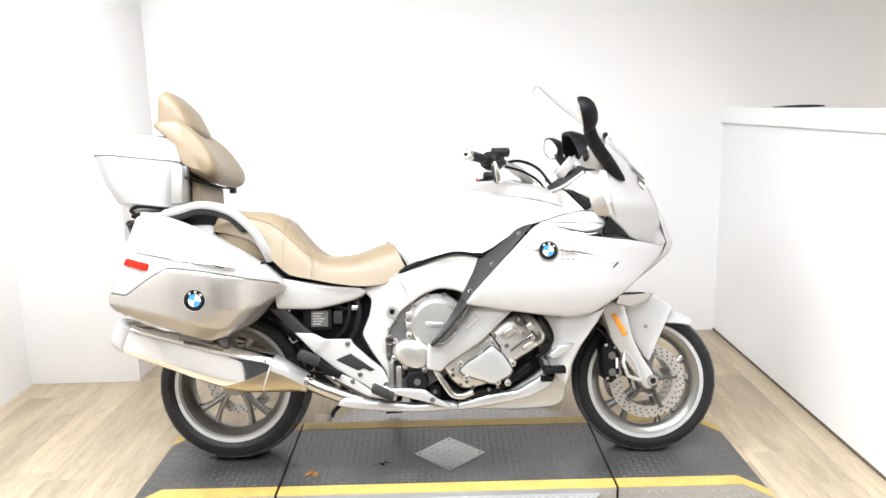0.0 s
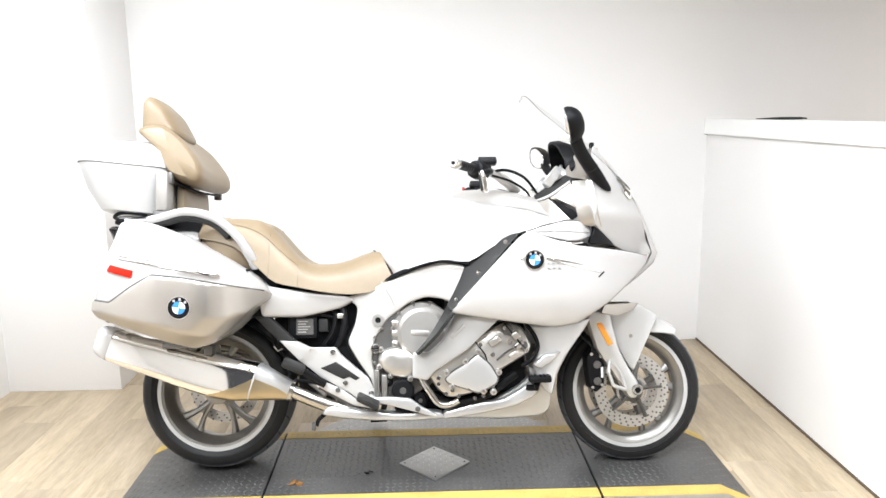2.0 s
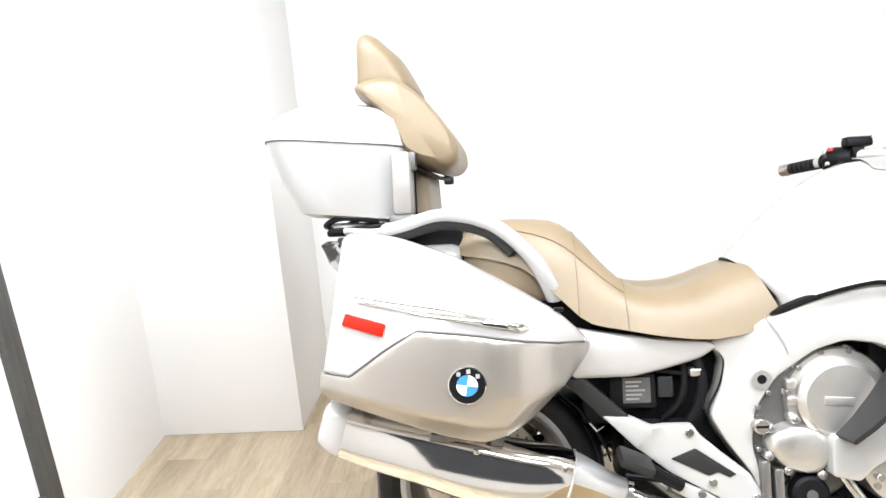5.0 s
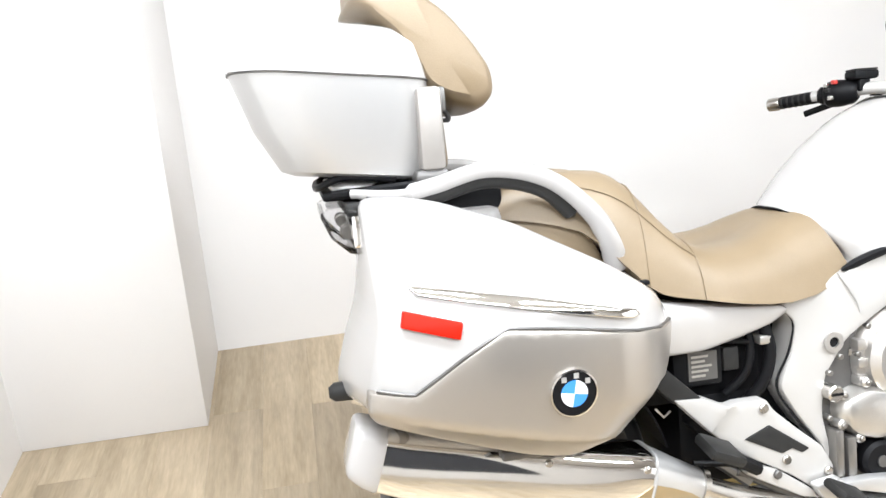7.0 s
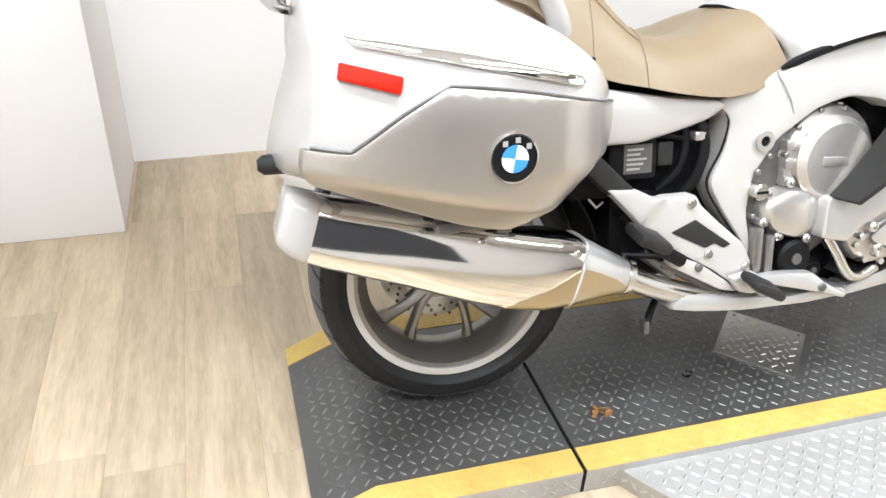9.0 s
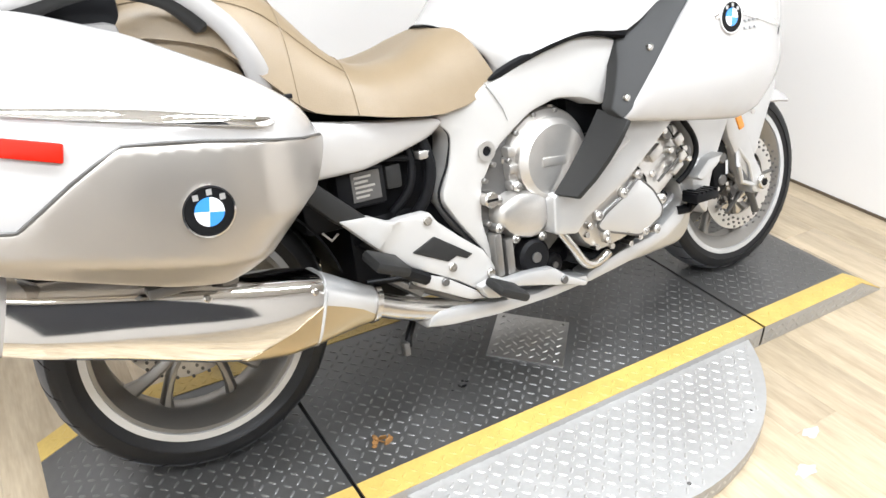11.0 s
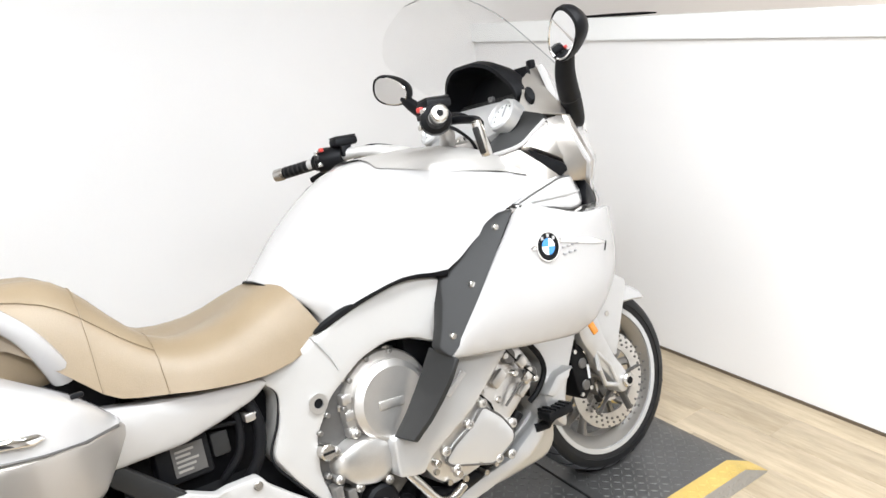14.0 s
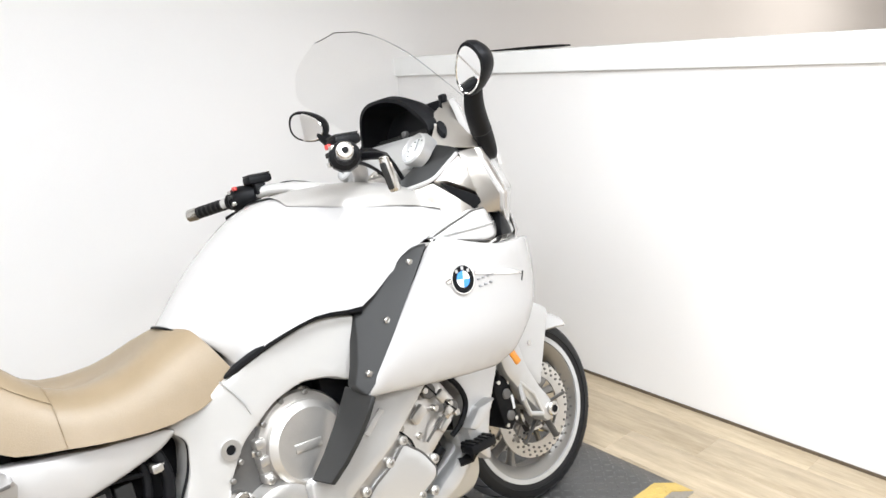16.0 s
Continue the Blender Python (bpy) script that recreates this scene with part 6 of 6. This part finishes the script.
both("deflector_edge", CHROME, BIKE, [(1.288, 0.990), (1.36, 0.964), (1.455, 0.941), (1.52, 0.946), (1.52, 0.938), (1.455, 0.932), (1.35, 0.955), (1.286, 0.982)], lambda a, c: lerp(a, (1.29, 1.40, 1.48, 1.56), (0.341, 0.355, 0.348, 0.288)), 0.02, 0.003, 0.003, 0.03)
both("black_gap", BLACK, BIKE, [(1.562, 1.012), (1.60, 0.985), (1.650, 0.948), (1.674, 0.924), (1.62, 0.935), (1.545, 0.940), (1.552, 0.965), (1.566, 0.995)], lambda a, c: lerp(a, (1.54, 1.60, 1.68), (0.315, 0.285, 0.215)), 0.04, 0.008, 0.004, 0.02)

DEFLECT = [(1.290, 0.990), (1.36, 1.012), (1.45, 1.033), (1.53, 1.028), (1.560, 1.000), (1.554, 0.968), (1.50, 0.950), (1.455, 0.946), (1.36, 0.968)]
for s in (-1, 1):
    ring = [(a, s * (lerp(a, (1.29, 1.40, 1.48, 1.56), (0.340, 0.354, 0.347, 0.287)) - 0.35 * max(0, c - 0.96) - 0.004), c) for a, c in resample(rounded(DEFLECT, 0.015), 0.02)]
    part("flap_seam", tube(bmesh.new(), ring + ring[:1], 0.003, 6), DARKALLOY, BIKE)
    fold = [(a, s * (lerp(a, (1.29, 1.40, 1.48, 1.56), (0.340, 0.354, 0.347, 0.287)) - 0.35 * max(0, c - 0.96)), c) for a, c in [(1.292 + 0.0255 * i, 0.989 - 0.0005 * i) for i in range(11)]]
    part("flap_fold", tube(bmesh.new(), fold, 0.003, 6), SILVER, BIKE, "silver fold along the wind deflector")

# dashboard hood and dials, which face the rider
bm = bmesh.new()
ARCH = rounded([(0.196, 1.255), (0.190, 1.315), (0.125, 1.388), (0.055, 1.412), (-0.055, 1.412), (-0.125, 1.388), (-0.190, 1.315), (-0.196, 1.255)], 0.03, 4)[5:-5]
loops = []
for k, dz, da in ((1.0, 0.0, 0.0), (1.02, 0.004, 0.03), (0.97, -0.012, 0.08), (0.80, -0.055, 0.16), (0.62, -0.10, 0.22)):
    loops.append([(1.438 + 1.1 * b * b + da, 0.93 * b * k, c + dz - 0.012) for b, c in ARCH])
inner = [[(p[0] + 0.001 * i, p[1] * 0.95, p[2] - 0.010) for p in l] for i, l in enumerate(loops)]
rings(bm, loops[::-1] + inner, caps=False, close=False)
hood = part("dash_hood", bm, BLACK, BIKE, "black instrument hood")
part("dash_screen", box(bmesh.new(), 1.56, 1.575, -0.15, 0.15, 1.19, 1.36, bevel=0.01), BLACK, hood)
part("hood_button", box(bmesh.new(), 1.470, 1.485, -0.075, -0.055, 1.275, 1.292, bevel=0.004), DARKALLOY, hood)
for k in range(4):
    part("hood_rib", box(bmesh.new(), 1.500 + 0.012 * k, 1.506 + 0.012 * k, -0.16, 0.16, 1.262, 1.27 + 0.006 * k, bevel=0.002), GREY, hood)
TILT_ = pose(1.428, 0, 1.218, 0, 38, 0)
bm = rings(bmesh.new(), [[(x, y * k, z * k) for y, z in rounded([(-0.215, 0.02), (-0.17, -0.055), (-0.06, -0.075), (0.06, -0.075), (0.17, -0.055), (0.215, 0.02), (0.20, 0.058), (-0.20, 0.058)], 0.03)] for x, k in ((-0.012, 0.97), (-0.008, 1.0), (0.03, 1.0))])
bmesh.ops.transform(bm, matrix=TILT_, verts=bm.verts)
cl = part("instrument_panel", bm, SILVER, BIKE, "silver instrument panel with round dials")
for y in (-0.178, 0.178):
    d = part("dial", lathe([(0.040, -0.010), (0.044, -0.016), (0.050, -0.012), (0.051, 0.02), (0.040, 0.02)], (0, 0, 0), n=40), SILVER, cl, "round dial with a silver ring")
    d.matrix_basis = TILT_ @ pose(-0.012, y, 0.0, 0, 0, -90)
    part("dial_face", disc(bmesh.new(), (0, 0), 0.041, 0.004, -0.003, 28), DIAL, d)
    part("needle", box(bmesh.new(), -0.002, 0.002, -0.0055, -0.004, -0.004, 0.030), LETTER, d)
    for k in range(9):
        t = radians(-30 + 30 * k)
        part("dial_mark", box(bmesh.new(), 0.033 * math.cos(t) - 0.0018, 0.033 * math.cos(t) + 0.0018, -0.0048, -0.0025, 0.033 * math.sin(t) - 0.0018, 0.033 * math.sin(t) + 0.0018), GREY, d)
lock = part("ignition_lock", lathe([(0.012, -0.01), (0.024, -0.012), (0.027, -0.006), (0.027, 0.02), (0.012, 0.02)], (0, 0, 0), n=24), STEEL, cl, "round steel ignition lock")
lock.matrix_basis = pose(1.345, -0.05, 1.170, 0, 45, 0) @ pose(0, 0, 0, 0, 0, -90)
part("key_slot", box(bmesh.new(), -0.008, 0.008, -0.008, 0.0, -0.002, 0.002), BLACK, lock)
part("lock_face", disc(bmesh.new(), (0, 0), 0.020, 0.004, -0.006, 20), SILVER, lock)

# windscreen: a curved clear pane with a darker rim
def screen_point(u, v, off=0.0):
    half = lerp(v, (0, 0.25, 0.5, 0.7, 0.86, 0.96, 1.0), (0.12, 0.245, 0.31, 0.312, 0.242, 0.14, 0.06))
    a = lerp(v, (0, 0.275, 0.63, 1.0), (1.785, 1.715, 1.540, 1.318)) - 1.25 * (half * u) ** 2
    return (a + off, half * u, 1.133 + 0.464 * v + off * 0.7)


vs_, us_ = np.linspace(0, 1, 19), np.linspace(-1, 1, 17)
bm = bmesh.new()
for off in (0, 0.004):
    rings(bm, [[screen_point(u, v, off) for u in us_] for v in vs_], caps=False, close=False)
screen = part("windscreen", bm, SCREEN, BIKE, "tall clear curved windscreen")
screen.visible_shadow = False
rim = [screen_point(-1, v) for v in vs_] + [screen_point(u, 1) for u in us_[1:-1]]
part("screen_rim", tube(bmesh.new(), rim, 0.0013, 6), SCREENEDGE, screen)
for s in (-1, 1):
    part("screen_mount", box(bmesh.new(), 1.592, 1.612, s * 0.122 - 0.012, s * 0.122 + 0.012, 1.352, 1.378, bevel=0.005), BLACK, screen)

# mirrors on their stalks
for s in (-1, 1):
    arm = spline([(1.652, s * 0.236, 1.158), (1.615, s * 0.262, 1.185), (1.56, s * 0.305, 1.242), (1.512, s * 0.350, 1.298), (1.486, s * 0.388, 1.342), (1.480, s * 0.410, 1.368)], 5)
    rad = [lerp(i / (len(arm) - 1), (0, 0.15, 0.4, 0.75, 1), (0.004, 0.020, 0.030, 0.027, 0.022)) for i in range(len(arm))]
    st = part("mirror_arm", tube(bmesh.new(), arm, rad, 10, 0.8), BLACK, BIKE, "black mirror stalk")
    i = int(len(arm) * 0.42)
    part("arm_joint", tube(bmesh.new(), [arm[i], arm[i + 1] * 0.15 + arm[i] * 0.85], rad[i] + 0.0015, 10, 0.8), GREY, st)
    mm = pose(1.453, s * (0.430 if s < 0 else 0.438), 1.392 if s < 0 else 1.400, 0, 0, s * (8 if s < 0 else 18)) @ pose(0, 0, 0, 0, -12 if s < 0 else -9, 0) @ pose(0, 0, 0, s * (38 if s < 0 else 20), 0, 0)

    def egg(x, k=1.0, n=32):
        out = []
        for t in np.linspace(0, 2 * math.pi, n, endpoint=False):
            y, z = math.cos(t), math.sin(t)
            out.append((x, k * 0.078 * math.copysign(abs(y) ** 0.85, y), k * 0.050 * math.copysign(abs(z) ** 0.85, z) * (1 + 0.14 * s * y)))
        return out
    bm = rings(bmesh.new(), [egg(-0.008, 0.90), egg(-0.008, 1.0), egg(0.004, 1.03), egg(0.022, 0.96), egg(0.040, 0.78), egg(0.052, 0.52), egg(0.057, 0.2)])
    bmesh.ops.transform(bm, matrix=mm, verts=bm.verts)
    shell = part("mirror_shell", bm, BLACK, st, "black oval mirror housing")
    bm = rings(bmesh.new(), [egg(-0.0095, 0.87), egg(-0.006, 0.87)])
    bmesh.ops.transform(bm, matrix=mm, verts=bm.verts)
    part("mirror_glass", bm, MIRROR, shell, "oval mirror glass")
    bm = tube(bmesh.new(), [p for p in egg(-0.0095, 0.895) if s * p[1] < 0.03], 0.0028, 6)
    bmesh.ops.transform(bm, matrix=mm, verts=bm.verts)
    part("mirror_bezel", bm, CHROME, shell)

FLARED[0] = True


def bar_part(name, bm, mat, parent, label=""):
    bmesh.ops.transform(bm, matrix=TURNED, verts=bm.verts)
    return part(name, bm, mat, parent, label)


# handlebars, turned a little to the left, so that the left half hangs lower and further back
TURNED = pose(1.25, 0, 1.20) @ pose(0, 0, -0.022, -3.5, 0, 0.8) @ pose(-1.25, 0, -1.20)
for s in (-1, 1):
    bar = spline([(1.28, s * 0.07, 1.20), (1.24, s * 0.14, 1.225), (1.17, s * 0.22, 1.25), (1.10, s * 0.30, 1.248), (1.06, s * 0.36, 1.243)])
    hb = bar_part("handlebar", tube(bmesh.new(), bar, [0.022] * 10 + [0.018] * (len(bar) - 10), 12), FRAMEPAINT, BIKE, "silver cast handlebar half")
    bar_part("grip", tube(bmesh.new(), [(1.085, s * 0.325, 1.245), (1.075, s * 0.34, 1.244), (1.07, s * 0.348, 1.243), (1.008, s * 0.446, 1.236)], [0.026, 0.026, 0.0185, 0.0180], 16), BLACK, hb, "black rubber grip")
    for k in range(6):
        u = 0.12 + 0.15 * k
        p = Vector((1.07, s * 0.348, 1.243)).lerp(Vector((1.008, s * 0.446, 1.236)), u)
        q = Vector((1.07, s * 0.348, 1.243)).lerp(Vector((1.008, s * 0.446, 1.236)), u + 0.05)
        bar_part("grip_ring", tube(bmesh.new(), [p, q], 0.0192, 14), GREY, hb)
    bar_part("bar_end", tube(bmesh.new(), [(1.010, s * 0.443, 1.236), (1.004, s * 0.452, 1.235), (0.992, s * 0.472, 1.234), (0.990, s * 0.475, 1.234)], [0.0185, 0.0205, 0.0195, 0.016], 18), STEEL, hb, "steel bar-end weight")
    bar_part("end_screw", tube(bmesh.new(), [(0.992, s * 0.472, 1.234), (0.9885, s * 0.4775, 1.234)], 0.0075, 12), BLACK, hb)
    sw = bar_part("switch_housing", tube(bmesh.new(), [(1.078, s * 0.332, 1.244), (1.084, s * 0.324, 1.244), (1.10, s * 0.300, 1.246), (1.122, s * 0.268, 1.247), (1.130, s * 0.258, 1.247)], [0.026, 0.038, 0.042, 0.036, 0.024], 12, 0.95), BLACK, hb, "black switch housing")
    for i, (dx, dz, db) in enumerate(((-0.040, 0.010, 0.0), (-0.034, 0.024, 0.012), (-0.038, -0.012, -0.008), (-0.028, 0.032, -0.012))):
        bar_part("button", box(bmesh.new(), 1.10 + dx - 0.006, 1.10 + dx + 0.006, s * (0.295 + db) - 0.008, s * (0.295 + db) + 0.008, 1.246 + dz - 0.006, 1.246 + dz + 0.006, bevel=0.002), (GREY, STEEL, STEEL, REDPLASTIC)[i], sw)
    lever_path = spline([(1.135, s * 0.265, 1.243), (1.150, s * 0.33, 1.232), (1.135, s * 0.41, 1.214), (1.105, s * 0.462, 1.198)])
    bar_part("lever", tube(bmesh.new(), lever_path, 0.0075, 8, 1.4), BLACK, hb, "black hand lever")
    if s < 0:
        bm = box(bmesh.new(), -0.010, 0.010, -0.012, 0.012, -0.046, 0.040, bevel=0.005)
        bmesh.ops.transform(bm, matrix=pose(1.105, s * 0.452, 1.168, 0, -10, 25), verts=bm.verts)
        tag = bar_part("lever_guard", bm, STEEL, hb, "steel lever piece")
        bm = box(bmesh.new(), -0.012, -0.002, -0.006, 0.010, -0.038, 0.026, bevel=0.003)
        bmesh.ops.transform(bm, matrix=pose(1.103, s * 0.452, 1.168, 0, -10, 25), verts=bm.verts)
        bar_part("guard_face", bm, GREY, tag)
    bm = box(bmesh.new(), 1.10, 1.178, s * 0.255 - 0.025, s * 0.255 + 0.025, 1.278, 1.304, bevel=0.008)
    box(bm, 1.12, 1.155, s * 0.255 - 0.016, s * 0.255 + 0.016, 1.245, 1.282, bevel=0.004)
    res = bar_part("fluid_reservoir", bm, BLACK, hb, "black brake fluid reservoir")
    bar_part("reservoir_lid", box(bmesh.new(), 1.103, 1.175, s * 0.255 - 0.022, s * 0.255 + 0.022, 1.303, 1.308, bevel=0.002), GREY, res)
    bar_part("cable", tube(bmesh.new(), spline([(1.15, s * 0.24, 1.25), (1.22, s * 0.23, 1.262), (1.30, s * 0.20, 1.235), (1.36, s * 0.16, 1.17)]), 0.006, 6), BLACK, hb)
    bar_part("cable", tube(bmesh.new(), spline([(1.16, s * 0.25, 1.235), (1.24, s * 0.19, 1.225), (1.31, s * 0.15, 1.19), (1.35, s * 0.12, 1.13)]), 0.005, 6), BLACK, hb)
part("steering_head", box(bmesh.new(), 1.22, 1.40, -0.10, 0.10, 1.10, 1.19, bevel=0.03), CHAMP, BIKE)

# ---- floor planks, each a piece of its own ----
PW, PL = 0.182, 1.22
bm = box(bmesh.new(), -PW / 2 + 0.0002, PW / 2 - 0.0002, -PL / 2 + 0.0002, PL / 2 - 0.0002, -0.004, 0.0, bevel=0.0003)
finish(bm)
plank_mesh = bpy.data.meshes.new("plank")
bm.to_mesh(plank_mesh)
bm.free()
plank_mesh.materials.append(WOOD)
floor_ob = bpy.data.objects["floor"]
rng = random.Random(4)
for i in range(33):
    x = -1.6 + PW * (i + 0.5)
    shift = rng.random() * PL
    for j in range(7):
        y = 2.2 + shift - PL * (j + 0.5)
        low, high = max(y - PL / 2, -4.2), y + PL / 2
        if high - low < 0.03 or y - PL / 2 > 2.05 or x > 2.86:
            continue
        ob = new("plank", plank_mesh)
        ob.location = (x, (low + high) / 2, FLOOR)
        ob.scale = (1, (high - low) / PL, 1)
        ob.rotation_euler = (0, 0, math.pi * rng.randint(0, 1))
        ob.parent = floor_ob

# ---- from plan units to metres ----
for ob in list(scene.objects):
    if ob.parent is None and ob.type != "CAMERA":
        ob.matrix_world = Matrix.Scale(K, 4) @ ob.matrix_world
